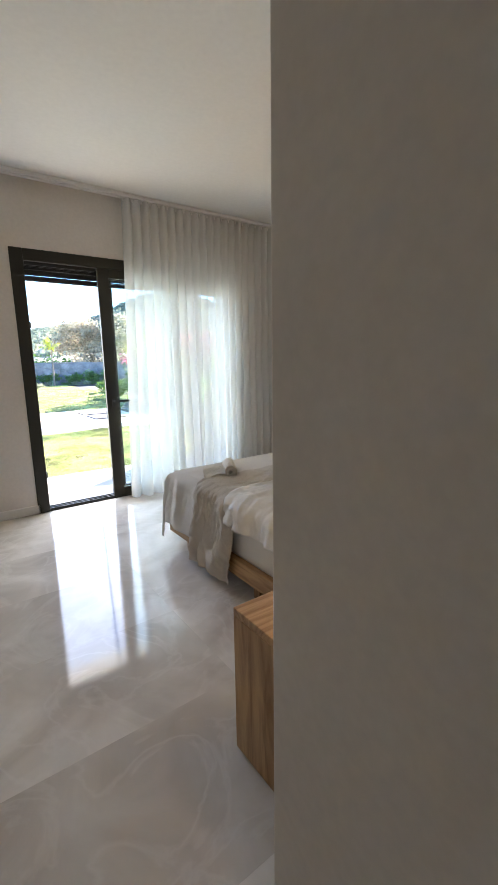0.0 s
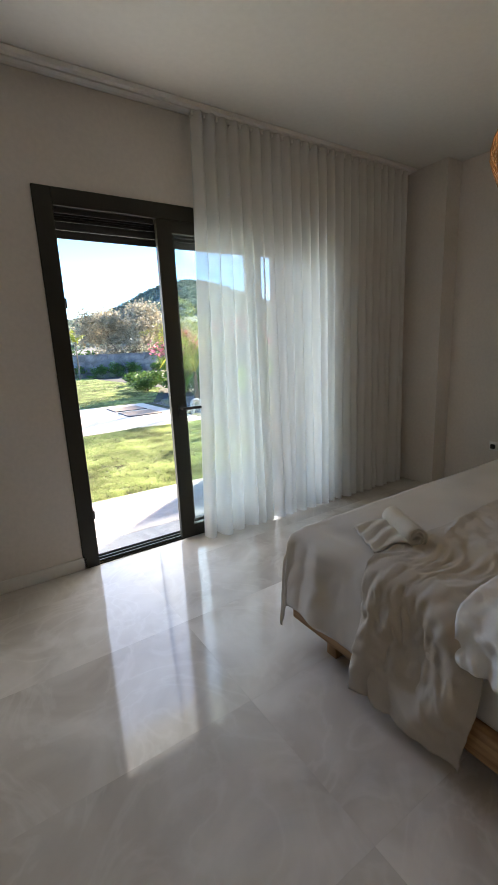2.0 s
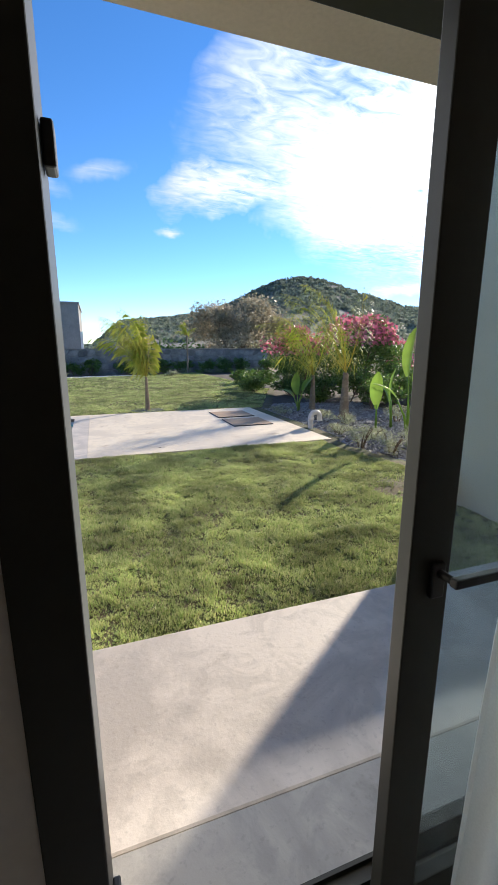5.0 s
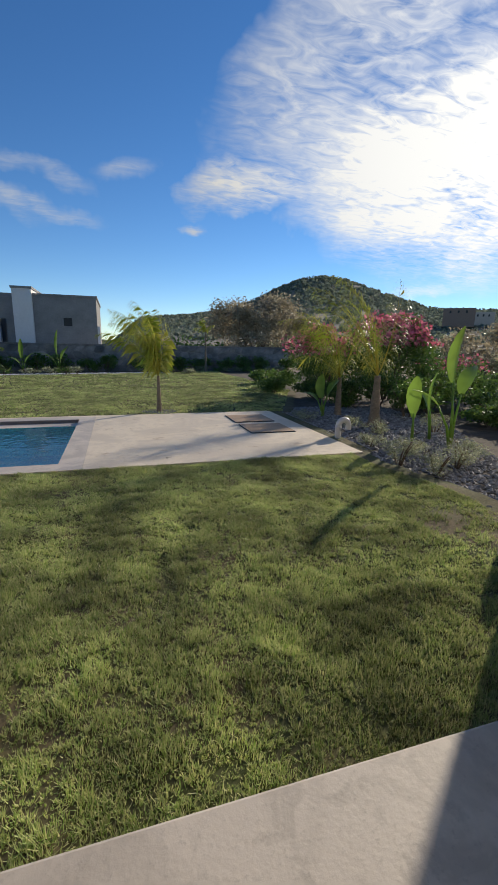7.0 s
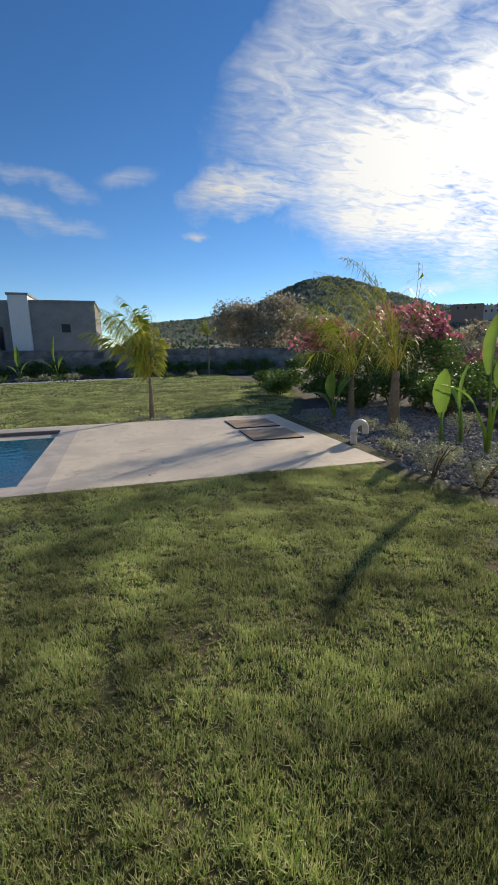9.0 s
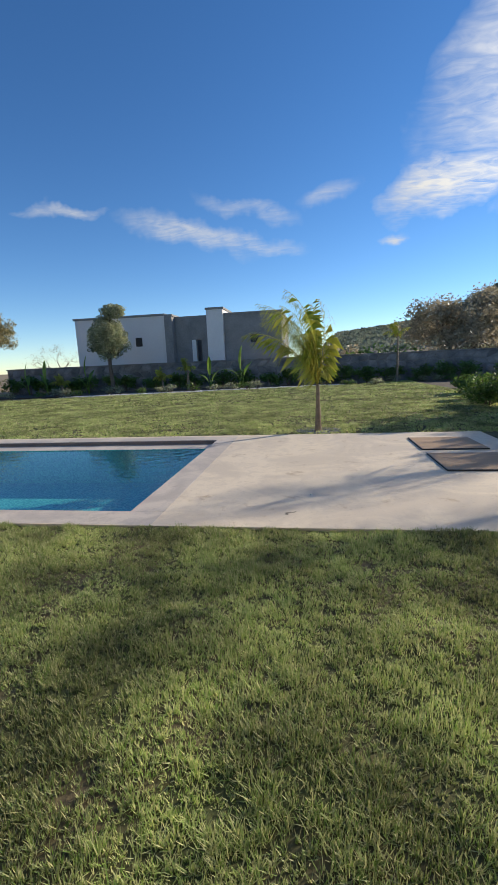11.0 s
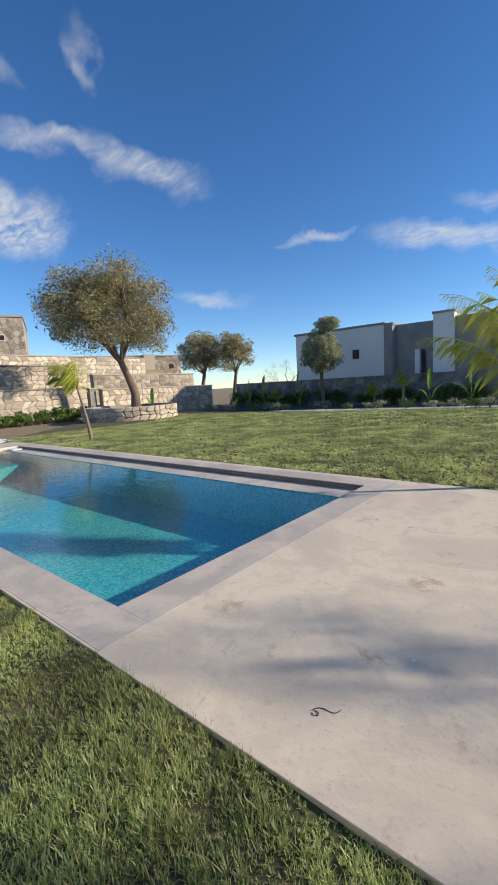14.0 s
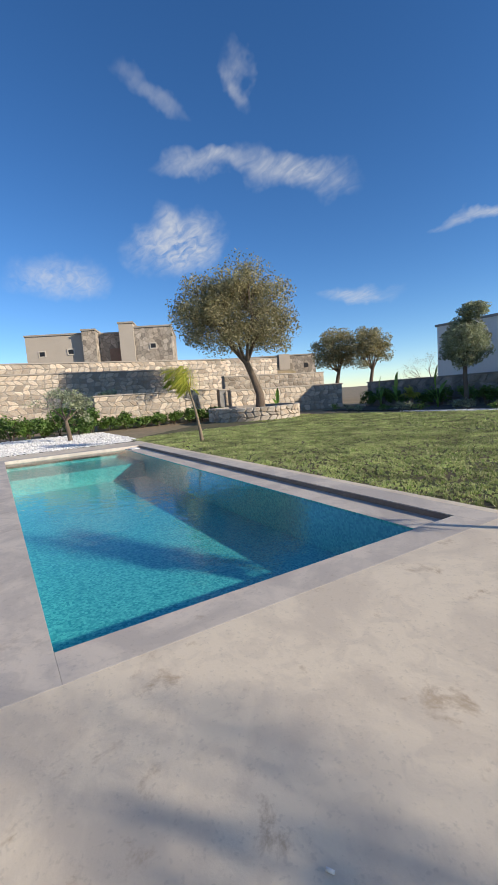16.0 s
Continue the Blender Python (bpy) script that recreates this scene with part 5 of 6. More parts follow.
def stone_mesh(cell, proud, rng, sink=0.0):
    """One stone: a rounded, uneven block face in its own place (u along, v up, w out)."""
    cx, cy = sum(p[0] for p in cell) / 4, sum(p[1] for p in cell) / 4
    outline = []
    for k in range(4):
        a, b = cell[k], cell[(k + 1) % 4]
        for f in (0.2, 0.8):
            outline.append((a[0] + (b[0] - a[0]) * f, a[1] + (b[1] - a[1]) * f))
    g = 0.90
    base = [(cx + (x - cx) * g, cy + (y - cy) * g, -0.03) for x, y in outline]
    mid = [(x, y, proud * 0.6) for x, y, _ in base]
    front = [(cx + (x - cx) * 0.72, cy + (y - cy) * 0.72, proud * rng.uniform(0.85, 1.15)) for x, y in outline]
    faces = []
    for k in range(8):
        n = (k + 1) % 8
        faces.append((k, n, 8 + n, 8 + k))
        faces.append((8 + k, 8 + n, 16 + n, 16 + k))
    faces.append(tuple(range(16, 24)))
    return base + mid + front, faces


def stone_wall(name, label, start, end, z0, z1, thick, size, seed, pieces, cap=0.06, mat=None, back=None, cap_mat=None, proud=0.035):
    """A rubble wall from start to end; its stones face the side on the left of that line. pieces: stones as single parts."""
    rng = np.random.default_rng(seed)
    s, e = Vector((*start, 0)), Vector((*end, 0))
    d = (e - s).normalized()
    L = (e - s).length
    out = Vector((-d.y, d.x, 0))
    w = thing(name, label, "stone wall", (start[0], start[1], z0), kind="structure", turn=math.degrees(math.atan2(d.y, d.x)))
    H = z1 - z0
    part("core", box(0, L, -thick, 0, -0.3, H, 0.01), back or M_MORTAR, w)
    if cap:
        part("coping", box(-0.04, L + 0.04, -thick - 0.05, 0.06, H + 0.001, H + cap, 0.01), cap_mat or M_CAP, w)
    allv, allf = [], []
    for c in stone_cells(rng, L, H - 0.01, size):
        v, f = stone_mesh(c, proud, rng)
        v = [(a, o, b) for a, b, o in v]
        if pieces:
            part("stone", soup(v, f, mat or M_STONE), None, w)
        else:
            b = len(allv)
            allv += v
            allf += [tuple(k + b for k in x) for x in f]
    if allv:
        ob = part("stones", soup(allv, allf, mat or M_STONE), None, w)
        ob["kind"] = "stuff"
    return w


def build_walls():
    # stones, core and coping all painted as if in shade
    stone_wall("wall_boundary", "rubble garden boundary wall, shade put into its grey", (13.0, 34.0), (-19.0, 34.0), -0.3, 1.38, 0.4, 0.55, 3, False, 0.07, M_SHADEWALL, M_SHADEWALL, M_SHADEWALL, 0.045)
    stone_wall("wall_retaining_front", "low retaining wall of warm mixed rubble", (-22.0, 23.4), (-22.0, 15.7), -0.25, 1.62, 0.5, 0.42, 11, True, 0.08)
    # same wall as the front, its shaded end coloured darker
    stone_wall("wall_retaining_end", "end of the retaining wall, shade put into its dark colour", (-24.0, 24.0), (-22.0, 24.0), -0.25, 1.55, 0.4, 0.42, 12, False, 0.08, M_SHADEWALL, M_SHADEWALL)
    stone_wall("wall_terrace_middle", "long rubble terrace wall", (-27.0, 25.0), (-27.0, 8.0), -0.3, 3.30, 0.5, 0.42, 13, False, 0.09)
    stone_wall("wall_terrace_upper", "upper rubble terrace wall with a pale coping", (-30.0, 34.0), (-30.0, 8.0), 0.0, 4.25, 0.5, 0.45, 14, False, 0.09)
    stone_wall("wall_terrace_north", "sunlit rubble terrace wall behind the planter", (-24.2, 34.5), (-24.2, 25.2), -0.3, 2.5, 0.4, 0.45, 15, False, 0.08)
    stone_wall("wall_garden_north", "low sunlit rubble wall behind the carob tree", (-21.6, 34.0), (-21.6, 24.2), -0.3, 1.45, 0.4, 0.45, 16, False, 0.08)


def build_planter():
    pl = thing("stone_planter", "round raised planter of pale rubble stone", "planter", (-17.9, 23.6, -0.25), kind="structure")
    R, H, n = 2.55, 0.75, 26
    rng = np.random.default_rng(8)
    part("core", lathe([(R - 0.35, 0.0), (R - 0.02, 0.0), (R - 0.02, H - 0.01), (R - 0.35, H - 0.01), (R - 0.35, H - 0.15), (0.01, H - 0.12)], 40), M_MORTAR, pl)
    for c in stone_cells(rng, R * math.tau, H, 0.40):
        v, f = stone_mesh(c, 0.05, rng)
        v = [((R + o) * math.cos(a / R), (R + o) * math.sin(a / R), b) for a, b, o in v]
        part("stone", soup(v, f, M_STONE), None, pl)


def opening(parent, x0, x1, y, z0, z1):
    part("window", box(x0, x1, y - 0.01, y + 0.3, z0, z1), M_DARK, parent)


def build_white_house():
    h = thing("modern_house", "flat-roofed white and grey stone house behind the wall", "house", (0, 0, 0))
    y = 36.0
    part("white_wall", box(-14.75, -8.15, y, y + 9, -0.3, 4.62), M_WHITEWALL, h)
    part("roof_edge", box(-14.85, -8.1, y - 0.08, y + 9, 4.621, 4.76), M_GREYCLAD, h)
    part("corner_pillar", box(-8.14, -7.60, y - 0.1, y + 3, -0.3, 4.55), M_GREYCLAD, h)
    part("roof_edge", box(-8.09, -7.55, y - 0.14, y + 3, 4.551, 4.68), M_GREYCLAD, h)
    bm = bmesh.new()
    box(-7.59, -6.45, y + 0.5, y + 0.9, -0.3, 4.55, bm=bm)
    box(-5.75, -5.15, y + 0.5, y + 0.9, -0.3, 4.55, bm=bm)
    box(-6.45, -5.75, y + 0.5, y + 0.9, 2.95, 4.55, bm=bm)
    part("stone_wall", bm, M_GREYCLAD, h)
    part("door_reveal", box(-6.445, -6.15, y + 0.52, y + 0.88, -0.2, 2.945), M_WHITEWALL, h)
    part("inner_wall", box(-7.5, -5.1, y + 3.0, y + 3.2, -0.3, 4.5), M_GREYCLAD, h)
    part("chimney_wall", box(-5.14, -4.02, y - 0.25, y + 4, -0.3, 4.80), M_WHITEWALL, h)
    part("roof_edge", box(-5.2, -3.96, y - 0.31, y + 4, 4.801, 4.93), M_GREYCLAD, h)
    part("stone_wall", box(-4.01, -0.15, y, y + 8, -0.3, 4.42), M_GREYCLAD, h)
    part("roof_edge", box(-4.01, -0.08, y - 0.06, y + 8, 4.421, 4.55), M_GREYCLAD, h)
    part("downpipe", box(-0.149, 0.02, y - 0.02, y + 0.2, -0.3, 2.6), M_WHITEWALL, h)
    opening(h, -10.33, -9.86, y, 2.65, 3.25)
    opening(h, -2.24, -1.72, y, 2.57, 3.09)


def build_villa():
    v = thing("hillside_villa", "taupe and stone flat-roofed villa above the terraces", "house", (-46, 14.5, 0), turn=-25)

    def block(name, y0, y1, z1, mat, depth=9.0, off=0.0):
        part(name, box(-depth, off, y0, y1, 2.0, z1 - 0.16), mat, v)
        part("roof_edge", box(-depth, off + 0.10, y0 - 0.08, y1 + 0.08, z1 - 0.159, z1), M_CAP, v)
    block("rendered_wall", 0.0, 5.75, 8.60, M_TAUPE)
    block("corner_pillar", 5.76, 7.05, 8.82, M_MASONRY, 9.0, 0.7)
    block("stone_wall", 7.06, 9.40, 8.62, M_MASONRY, 9.0, -0.9)
    block("chimney_wall", 9.41, 10.85, 9.35, M_TAUPE, 6.0, 0.6)
    block("stone_wall", 10.86, 14.62, 8.90, M_MASONRY, 9.0, 0.3)
    for y, z in ((1.53, 6.66), (4.36, 6.75), (12.68, 6.86)):
        off = 0.3 if y > 10 else 0.0
        win = part("window", box(off - 0.2, off + 0.02, y - 0.26, y + 0.26, z - 0.22, z + 0.22), M_DARK, v)
        fr = bmesh.new()
        for q in ((-0.36, 0.36, 0.22, 0.32), (-0.36, 0.36, -0.32, -0.22), (-0.36, -0.26, -0.219, 0.219), (0.26, 0.36, -0.219, 0.219)):
            box(off - 0.1, off + 0.06, y + q[0], y + q[1], z + q[2], z + q[3], bm=fr)
        part("window_frame", fr, M_OUTWALL, win)
    part("door", box(-1.2, -0.88, 8.05, 9.22, 4.6, 6.95), M_RUSTHOUSE, v)
    low = thing("stone_outbuilding", "low stone building behind the carob tree", "building", (-46, 36, 0), turn=-25)
    part("wall", box(-6, 0, 0.5, 12.87, 1.0, 5.72), M_MASONRY, low)
    part("rendered_wall", box(-6, 0.4, 8.0, 9.4, 1.0, 5.95), M_TAUPE, low)
    part("roof_edge", box(-6.1, 0.1, 0.4, 12.95, 5.721, 5.86), M_CAP, low)
    part("window", box(-0.1, 0.03, 11.3, 11.9, 4.1, 4.7), M_DARK, low)
    structure("hill_bank", box(-80, -30.6, -10, 37, -0.3, 3.3, 0.5), M_EARTH, "dry earth bank behind the terraces", "bank")


def build_hills():
    naz, nr = 150, 26
    verts, faces = [], []
    for j in range(nr + 1):
        u = j / nr
        r = 75 + 425 * u
        for i in range(naz + 1):
            az = -20 + 170 * i / naz
            e = elevation(az) + 0.25 * noise.noise(Vector((az * 0.5, 0, 1))) + 0.15 * noise.noise(Vector((az * 1.7, 0, 4)))
            z = max(e, 0) and math.tan(radians(max(e, 0))) * 440 * (min(u / 0.86, 1) ** 1.7)
            z += 2.2 * noise.noise(Vector((az * 1.2, r * 0.05, 2))) * u
            verts.append((r * math.sin(radians(az)), r * math.cos(radians(az)), -0.6 + z - (1.0 if u < 0.05 else 0)))
    w = naz + 1
    for j in range(nr):
        for i in range(naz):
            faces.append((j * w + i + 1, j * w + i, (j + 1) * w + i, (j + 1) * w + i + 1))
    ob = new("hills", soup(verts, faces, M_FARWOOD, True))
    tagged(ob, "wooded hill with bare lower slopes", "hill", "", "structure")
    # the wood on the hill: crowns as clumps of leaf faces
    rng = np.random.default_rng(21)
    cen = []
    for k in range(9000):
        az, u = rng.uniform(-2, 75), rng.uniform(0.1, 0.97) ** 0.6
        e = elevation(az)
        if u < 0.55 and rng.random() < 0.6:
            continue
        r = 75 + 425 * u
        z = math.tan(radians(e)) * 440 * (min(u / 0.86, 1) ** 1.7)
        cen.append((r * math.sin(radians(az)), r * math.cos(radians(az)), z - 0.2, 1.6 + 1.9 * rng.random()))
    cen = np.array(cen)
    n = len(cen)
    per = 16
    k = np.repeat(np.arange(n), per)
    c = cen[k, :3] + unit(rng, n * per) * np.array([1, 1, 0.8]) * cen[k, 3:] * 0.8
    ob = new("hill_woods", quads(leaves(rng, c, 2.2, 0.9), M_HAZEWOODS))
    tagged(ob, "green scrub wood covering the hill, paled for distance haze", "woods", "", "stuff")
    for az, r, z, wd, ht, mat in ((29.0, 330, 25, 9, 5, M_WHITEWALL), (26.5, 300, 22, 7, 4, M_WHITEWALL), (23.0, 260, 13, 7, 5, M_RUSTHOUSE), (25.0, 240, 11, 8, 6, M_RUSTHOUSE), (44.6, 300, 20, 12, 4, M_TAUPE), (42.0, 270, 20, 16, 4, M_RUSTHOUSE), (18.5, 280, 14, 6, 4, M_WHITEWALL)):
        x, y = r * math.sin(radians(az)), r * math.cos(radians(az))
        hs = thing("distant_house", "small flat-roofed house far off on the slope", "house", (x, y, z), "distant houses", -az)
        part("wall", box(-wd / 2, wd / 2, 0, 6, -6, ht), mat, hs)
        for q in range(3):
            part("window", box(-wd / 2 + wd * (0.2 + 0.25 * q), -wd / 2 + wd * (0.2 + 0.25 * q) + 0.9, -0.05, 0.2, ht - 2.6, ht - 1.3), M_DARK, hs)


# greens lifted and greyed: the distance haze is put into the leaf colour
M_HAZEWOODS = leafy("far scrub wood with haze in its colour", (0.14, 0.17, 0.12), (0.25, 0.28, 0.21), 0.4, 0.8)


def build_plants():
    palm("palm_tree", "young feather palm with wind-blown yellow-green fronds on the lawn", (1.97, 15.65, -0.24), 0.95, 0.055, 18, 1.95, (-0.36, 0.1), 4, None, 1.1, 0.42, 0.46, "garden palms")
    palm("palm_tree", "tall feather palm blown by the wind in the gravel bed", (6.62, 13.0, -0.27), 1.15, 0.11, 10, 2.6, (-0.40, 0.0), 9, None, 0.85, 0.7, 0.55, "garden palms")
    palm("palm_tree", "yellowing feather palm among the shrubs", (6.5, 14.5, -0.27), 1.0, 0.08, 10, 2.1, (-0.45, 0.0), 14, None, 1.0, 0.8, 0.55, "garden palms")
    palm("palm_tree", "thin leaning palm with bleached drooping fronds by the pool", (-9.98, 16.57, -0.24), 1.65, 0.05, 10, 1.35, (-0.15, -0.5), 17, None, 1.3, 0.8, 0.55, "garden palms", (-0.1, -0.25))
    palm("palm_tree", "small slender palm in front of the boundary wall", (6.6, 32.6, -0.27), 2.6, 0.06, 9, 0.9, (-0.3, 0), 23, None, 1.4, 1.0, 0.3, "wall palms")
    for k, (x, y, h) in enumerate(((-7.3, 32.4, 0.7), (-5.7, 32.5, 1.2), (-13.9, 32.2, 0.6))):
        palm("palm_tree", "small palm planted along the boundary wall", (x, y, -0.27), h, 0.09, 9, 0.8, (-0.2, 0), 30 + k, None, 1.5, 1.2, 0.3, "wall palms")
    banana("tall banana plant with one broad upright leaf", (6.62, 10.60, -0.27), [(1.22, 0.98, 0.34, 15, -6), (1.0, 0.8, 0.28, 120, 30), (0.8, 0.6, 0.2, 240, 35)], 40)
    banana("young banana plant with a pale oval leaf", (6.40, 11.35, -0.27), [(0.55, 0.75, 0.30, -20, -10), (0.45, 0.45, 0.15, 150, 30)], 45)
    banana("young banana plant with half-furled leaves", (6.78, 11.32, -0.27), [(0.65, 0.75, 0.22, 60, -6), (0.6, 0.6, 0.16, 200, 14)], 50)
    banana("broad-leaved banana plant among dark shrubs", (6.0, 14.4, -0.27), [(0.5, 0.65, 0.3, 10, -12), (0.6, 0.6, 0.25, 100, 25), (0.4, 0.5, 0.22, 220, 35)], 55)
    for k, (x, y, s) in enumerate(((-4.2, 32.0, 1.25), (-2.3, 32.2, 1.6), (-11.9, 31.8, 1.5), (-16.4, 32.4, 1.3), (-15.0, 32.3, 1.4), (-20.0, 26.8, 1.1))):
        banana("banana plant in front of the grey boundary wall", (x, y, -0.27), [(0.7 * s, 0.9 * s, 0.26, 20 + 40 * k, -6), (0.5 * s, 0.7 * s, 0.22, 120 + 30 * k, 25), (0.45 * s, 0.6 * s, 0.2, 250 + 20 * k, 32)], 60 + 5 * k)
    # the shrub border on the east side
    rng = random.Random(3)
    bush("oleander", "dark oleander with clusters of pink flowers", (10.0, 17.4, -0.27), 2.0, 1.7, 3.35, M_HEDGE, 0.16, 10500, 70, flower=(M_PINK, 0.42, 0.13), slim=0.3)
    bush("oleander", "oleander with pink flowers beside the palms", (8.3, 18.8, -0.27), 1.6, 1.4, 2.7, M_HEDGE, 0.17, 6000, 71, flower=(M_PINK, 0.3, 0.13), slim=0.3)
    bush("oleander", "low oleander with pink flowers", (14.2, 19.0, -0.27), 1.4, 1.3, 1.6, M_HEDGE, 0.15, 2400, 72, flower=(M_PINK, 0.3, 0.11), slim=0.3)
    for k, (x, y, rx, h) in enumerate(((6.6, 19.6, 0.9, 0.9), (7.6, 21.5, 1.0, 0.8), (7.5, 18.0, 0.9, 0.8), (8.4, 15.6, 1.0, 1.1), (9.4, 14.6, 1.0, 1.0), (10.6, 13.6, 1.1, 0.9), (11.6, 14.8, 1.1, 1.1), (7.6, 23.6, 0.9, 0.7), (12.6, 16.6, 1.2, 1.2), (9.3, 12.3, 0.8, 0.6), (10.9, 16.0, 1.2, 1.3), (8.2, 13.9, 0.8, 0.9), (9.8, 11.4, 0.9, 0.8), (11.8, 12.2, 1.2, 1.0), (12.9, 14.0, 1.3, 1.1), (7.4, 15.8, 0.7, 0.9), (13.6, 10.8, 1.4, 1.2))):
        bush("shrub", "dense green shrub in the planting border", (x, y, -0.28), rx, rx * 0.9, h * 1.15, M_HEDGE, 0.10, 2400, 80 + k, group="border shrubs")
    for k, (x, y, rx, h) in enumerate(((5.0, 9.85, 0.33, 0.5), (5.22, 9.3, 0.28, 0.42), (5.75, 9.5, 0.3, 0.4), (5.3, 11.1, 0.4, 0.28), (5.7, 10.5, 0.35, 0.3), (6.1, 12.1, 0.4, 0.35), (5.35, 14.0, 0.35, 0.3), (6.3, 9.9, 0.35, 0.4), (7.4, 11.9, 0.4, 0.5), (5.9, 12.9, 0.35, 0.3))):
        bush("rosemary", "small grey-green rosemary bush in the gravel", (x, y, -0.27), rx, rx, h, M_OLIVE, 0.05, 900, 100 + k, group="gravel bushes", slim=0.2)
    for k in range(30):
        x = -17.5 + 30 * (k + rng.random()) / 30
        if -0.5 < x < 3.5:
            continue
        bush("flower_clump", "low leafy clump in front of the boundary wall", (x, 30.6 + 0.08 * x + rng.uniform(-0.4, 0.4) if x < 6 else 33.0, -0.27), rng.uniform(0.35, 0.6), 0.4, rng.uniform(0.35, 0.6), M_OLIVE if k % 3 else M_HEDGE, 0.10, 240, 120 + k, group="wall border plants")
    for k in range(22):
        x = -18.5 + 31 * k / 21 + rng.uniform(-0.4, 0.4)
        bush("climber", "dark climbing shrub against the boundary wall", (x, 33.3, -0.27), 0.9, 0.4, rng.uniform(0.9, 1.4), M_HEDGE, 0.14, 900, 160 + k, group="wall climbers")
    for k in range(8):
        bush("hedge_plant", "bright green leafy plant below the retaining wall", (-21.2, 16.2 + 0.95 * k, -0.27), 0.55, 0.6, rng.uniform(0.8, 1.05), M_HEDGE, 0.15, 800, 180 + k, group="wall hedge")
    for k in range(9):
        bush("flowering_shrub", "rounded green shrub beside the white gravel", (-20.5 + rng.uniform(-1, 1), 9.2 + 0.75 * k, -0.27), 0.85, 0.8, rng.uniform(1.0, 1.5), M_HEDGE, 0.15, 1100, 200 + k, group="poolside shrubs")
    bush("rounded_shrub", "large dark rounded shrub below the terrace wall", (-24.2, 15.0, -0.27), 1.2, 1.3, 1.9, M_HEDGE, 0.14, 1800, 215)
    bush("rounded_shrub", "dark spiky shrub below the terrace wall", (-24.5, 17.4, 0.0), 1.0, 1.3, 2.2, M_OLIVE, 0.3, 1200, 216)
    tree("young_olive_tree", "young olive tree with feathery grey leaves", (-16.4, 13.47, -0.27), 2.4, 0.9, 0.09, (0.05, -0.1), M_OLIVE, 0.10, 2200, 0.35, 41, 3, 0.6)
    dome_tree("carob_tree", "broad carob tree with a curved trunk in the planter", (-18.6, 24.5, 0.35), 2.7, 0.24, (-0.35, -0.55), (-0.6, -0.9, 5.3), (3.9, 3.9, 2.7), M_CAROB, 0.15, 46000, 150, 43)
    clipped_olive((-10.4, 32.0, -0.27))
    dome_tree("carob_tree", "round carob tree beyond the boundary wall", (-34.0, 45.0, 0.0), 3.0, 0.25, (0.3, 0.2), (0.0, 0.0, 5.2), (3.2, 3.2, 2.6), M_CAROB, 0.22, 13000, 80, 45)
    dome_tree("carob_tree", "spreading carob tree beyond the boundary wall", (-29.8, 46.0, 0.0), 2.9, 0.22, (0.2, 0.2), (-0.1, 0.0, 5.0), (2.9, 2.9, 2.5), M_CAROB, 0.22, 10000, 66, 46)
    tree("bare_tree", "small bare grey tree beyond the wall", (-24.0, 48.0, 0.0), 4.0, 1.0, 0.12, (0, 0), M_BRUSH, 0.10, 700, 0.6, 47, 4, 0.5)
    tree("willow_tree", "large grey-brown bushy tree beyond the wall", (15.0, 48.0, -1.0), 7.2, 1.5, 0.35, (0, 0), M_BRUSH, 0.30, 20000, 1.6, 48, 4, 0.6)
    tree("willow_tree", "grey-brown bushy tree beyond the wall", (19.5, 50.0, -1.0), 6.0, 1.5, 0.3, (0, 0), M_BRUSH, 0.30, 14000, 1.5, 49, 4, 0.6)
    for k in range(26):
        a = radians(rng.uniform(2, 62))
        r = rng.uniform(44, 85)
        bush("wild_shrub", "dark wild shrub beyond the garden", (r * math.sin(a), r * math.cos(a), -0.5), rng.uniform(2, 4), rng.uniform(2, 3), rng.uniform(2.5, 5.0), (M_HEDGE, M_BRUSH, M_OLIVE)[k % 3], 0.4, 900, 230 + k, group="wild shrubs")
    for k in range(7):
        bush("wild_shrub", "grey-green wild shrub at the garden's edge", (14.5 + 2.2 * k, 22.0 + rng.uniform(-2, 5), -0.5), 2.0, 2.0, rng.uniform(2.2, 3.6), (M_OLIVE, M_BRUSH)[k % 2], 0.22, 1600, 260 + k, group="wild shrubs")
    post = thing("fence_post", "short black fence post in the shrubs", "post", (15.9, 19.1, -0.3))
    part("post", box(-0.07, 0.07, -0.07, 0.07, 0, 1.0, 0.01), M_BLACK, post)


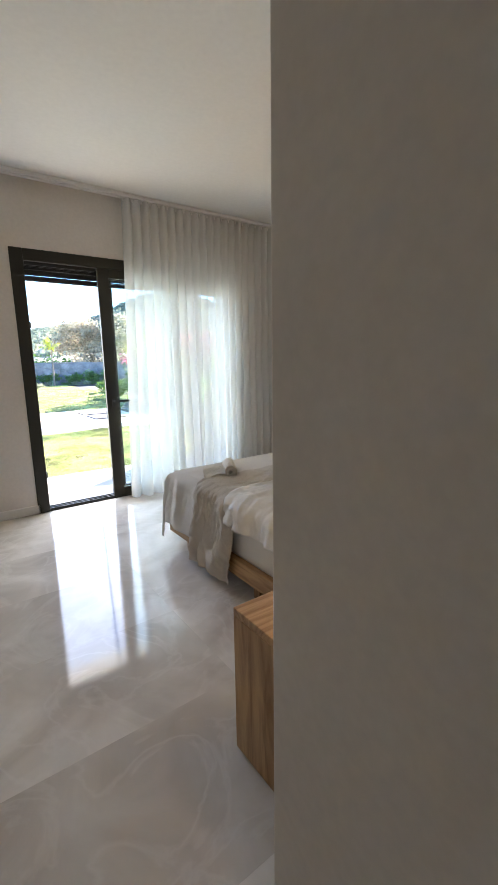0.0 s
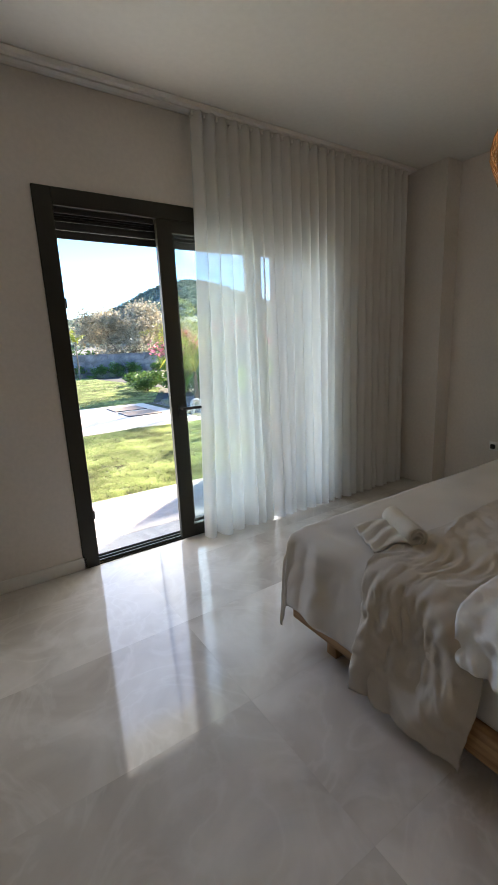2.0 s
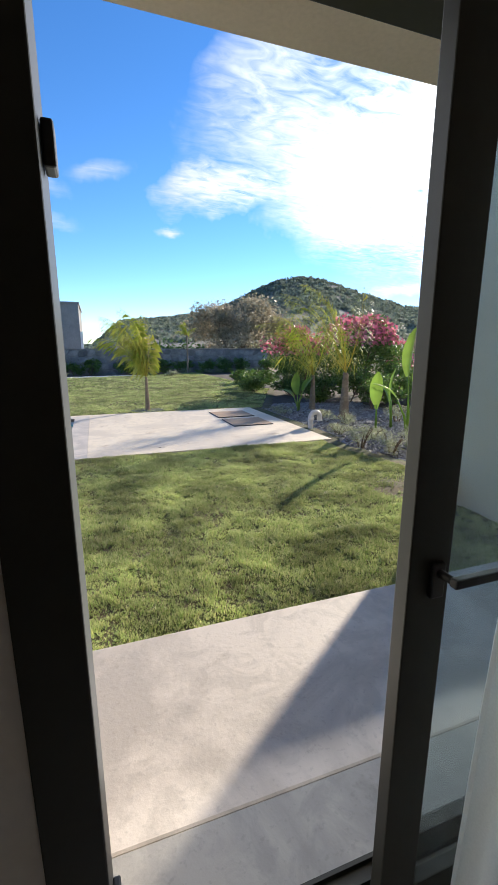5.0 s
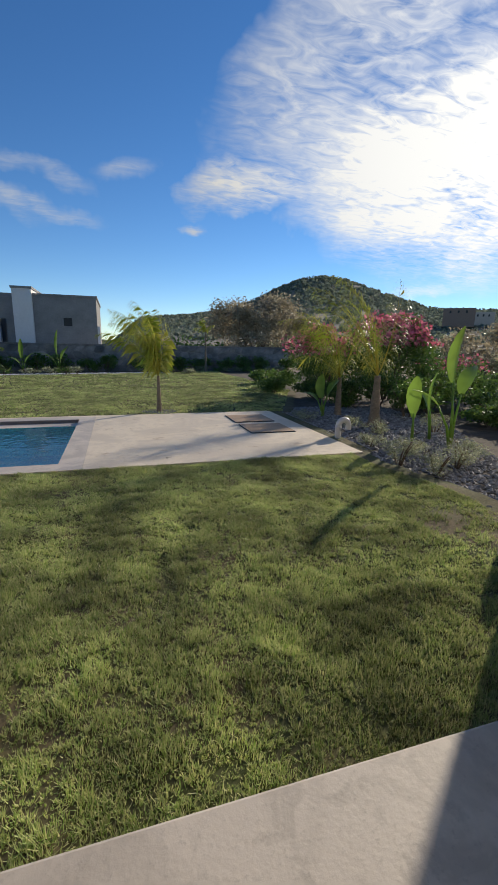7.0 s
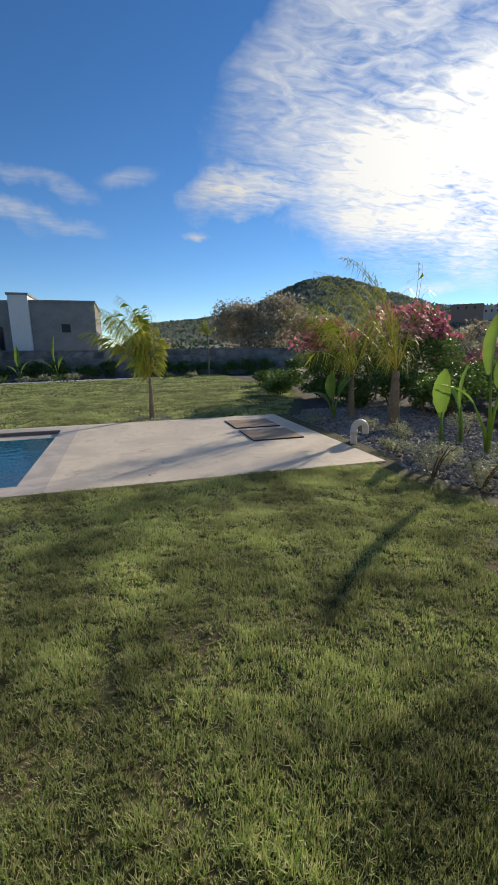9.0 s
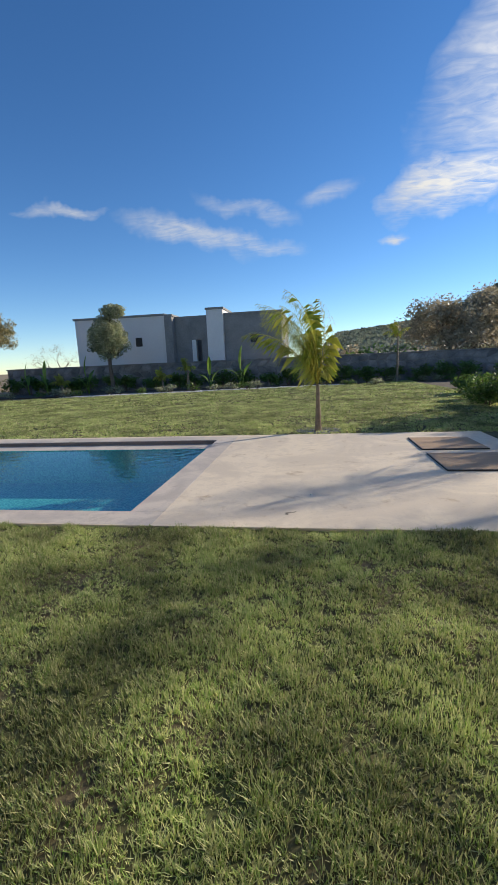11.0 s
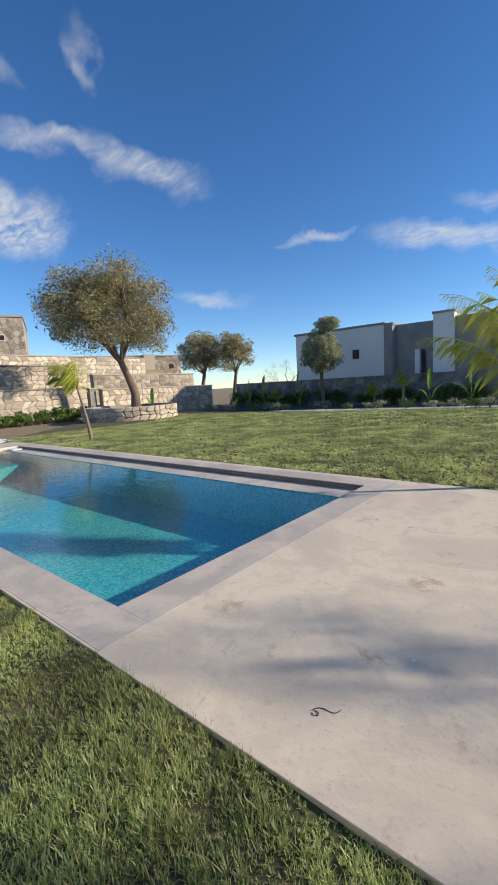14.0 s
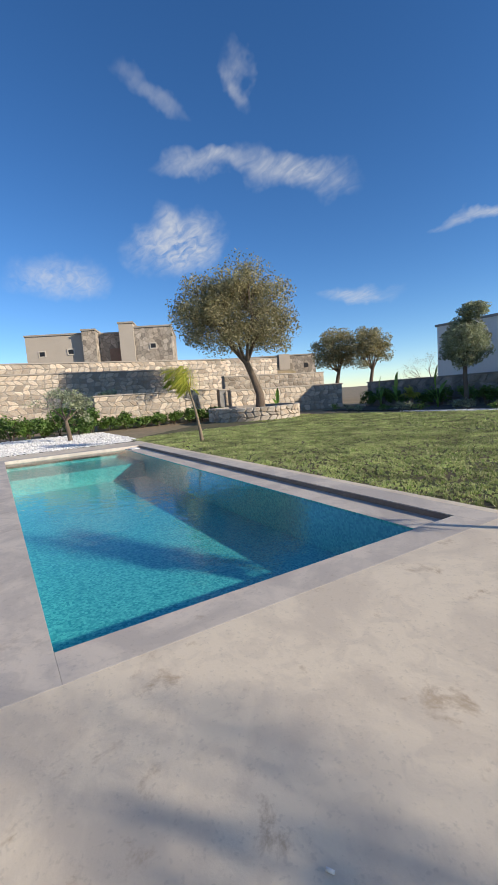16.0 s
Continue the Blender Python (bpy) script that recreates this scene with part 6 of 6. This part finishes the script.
def build_gravel():
    bed = bmesh.new()
    box(4.6, 15.0, 7.4, 33.0, -0.29, -0.262, bm=bed)
    structure("planting_bed", bed, M_BED, "dark soil of the planting bed", "planting bed")
    pebbles("gravel", "grey pebbles covering the planting bed", (4.75, 8.6, 7.6, 16.0, lambda x, y: x > (4.80 if y < 10.6 else 4.86) and x < 4.9 + 0.55 * (y - 6.2)), 9000, 0.022, 0.05, M_PEBBLE, -0.262, 5)
    pebbles("tree_ring_gravel", "grey pebbles round the palm's foot", (1.5, 2.45, 15.3, 16.1, lambda x, y: (x - 1.97) ** 2 / 0.2 + (y - 15.68) ** 2 / 0.13 < 1), 900, 0.018, 0.04, M_PEBBLE, -0.225, 6)
    structure("white_gravel_base", box(-20.0, -12.35, 7.0, 15.6, -0.29, -0.245), M_WHITEPEB, "white gravel bed beyond the pool", "gravel")
    pebbles("white_gravel", "white pebbles beyond the pool", (-20, -12.4, 8, 15.5, lambda x, y: True), 6000, 0.03, 0.06, M_WHITEPEB, -0.245, 7)
    structure("border_gravel", box(-19.0, 5.0, 29.6, 33.5, -0.29, -0.255), M_BED, "soil border along the boundary wall", "border")
    pebbles("white_border_gravel", "white pebbles along the lawn's far edge", (-18, 4, 28.8, 32.0, lambda x, y: abs(y - (29.7 + 0.22 * (x + 6))) < 0.45), 3000, 0.03, 0.07, M_WHITEPEB, -0.25, 8)


build_ground()
build_pool()
build_deck_things()
build_walls()
build_planter()
build_white_house()
build_villa()
build_hills()
build_gravel()
build_plants()
grass("grass_near", -2.5, 4.9, 5.69, 10.6, 3500, 9, 0.027, 0.0042, 1, 1.25)
grass("grass_side", -9.0, -2.5, 5.69, 10.6, 600, 8, 0.036, 0.011, 2)
grass("grass_far", -14.0, 7.8, 15.2, 22.0, 330, 9, 0.034, 0.018, 3, 1.4)
grass("grass_farther", -22.0, 8.2, 22.0, 33.2, 110, 8, 0.042, 0.04, 4, 1.5)


# ---- floor tiles ----
def build_tiles():
    floor = bpy.data.objects["floor"]
    w, d, gap = 1.30, 0.65, 0.0003
    me = finish(box(0, w - gap, 0, d - gap, -0.0055, 0.0), M_MARBLE)
    x0, y0 = TILE_X, TILE_Y
    for i in range(-4, 5):
        for j in range(-9, 9):
            x, y = x0 + i * w, y0 + j * d
            if x + w < -1.3 or x > 4.1 or y + d < -2.5 or y > FACADE - 0.05:
                continue
            if x > 0.36 and y + d < 0.5 and x + w < 4.0 and y + d < 0.3:
                continue
            if y + d > FACADE:
                ob = new("tile", finish(box(0, w - gap, 0, FACADE - 0.004 - y, -0.0055, 0.0), M_MARBLE))
                ob.parent, ob.location = floor, (x, y, 0)
                continue
            ob = new("tile", me)
            ob.parent = floor
            ob.location = (x, y, 0)


TILE_X, TILE_Y = 0.84, 2.06
build_tiles()
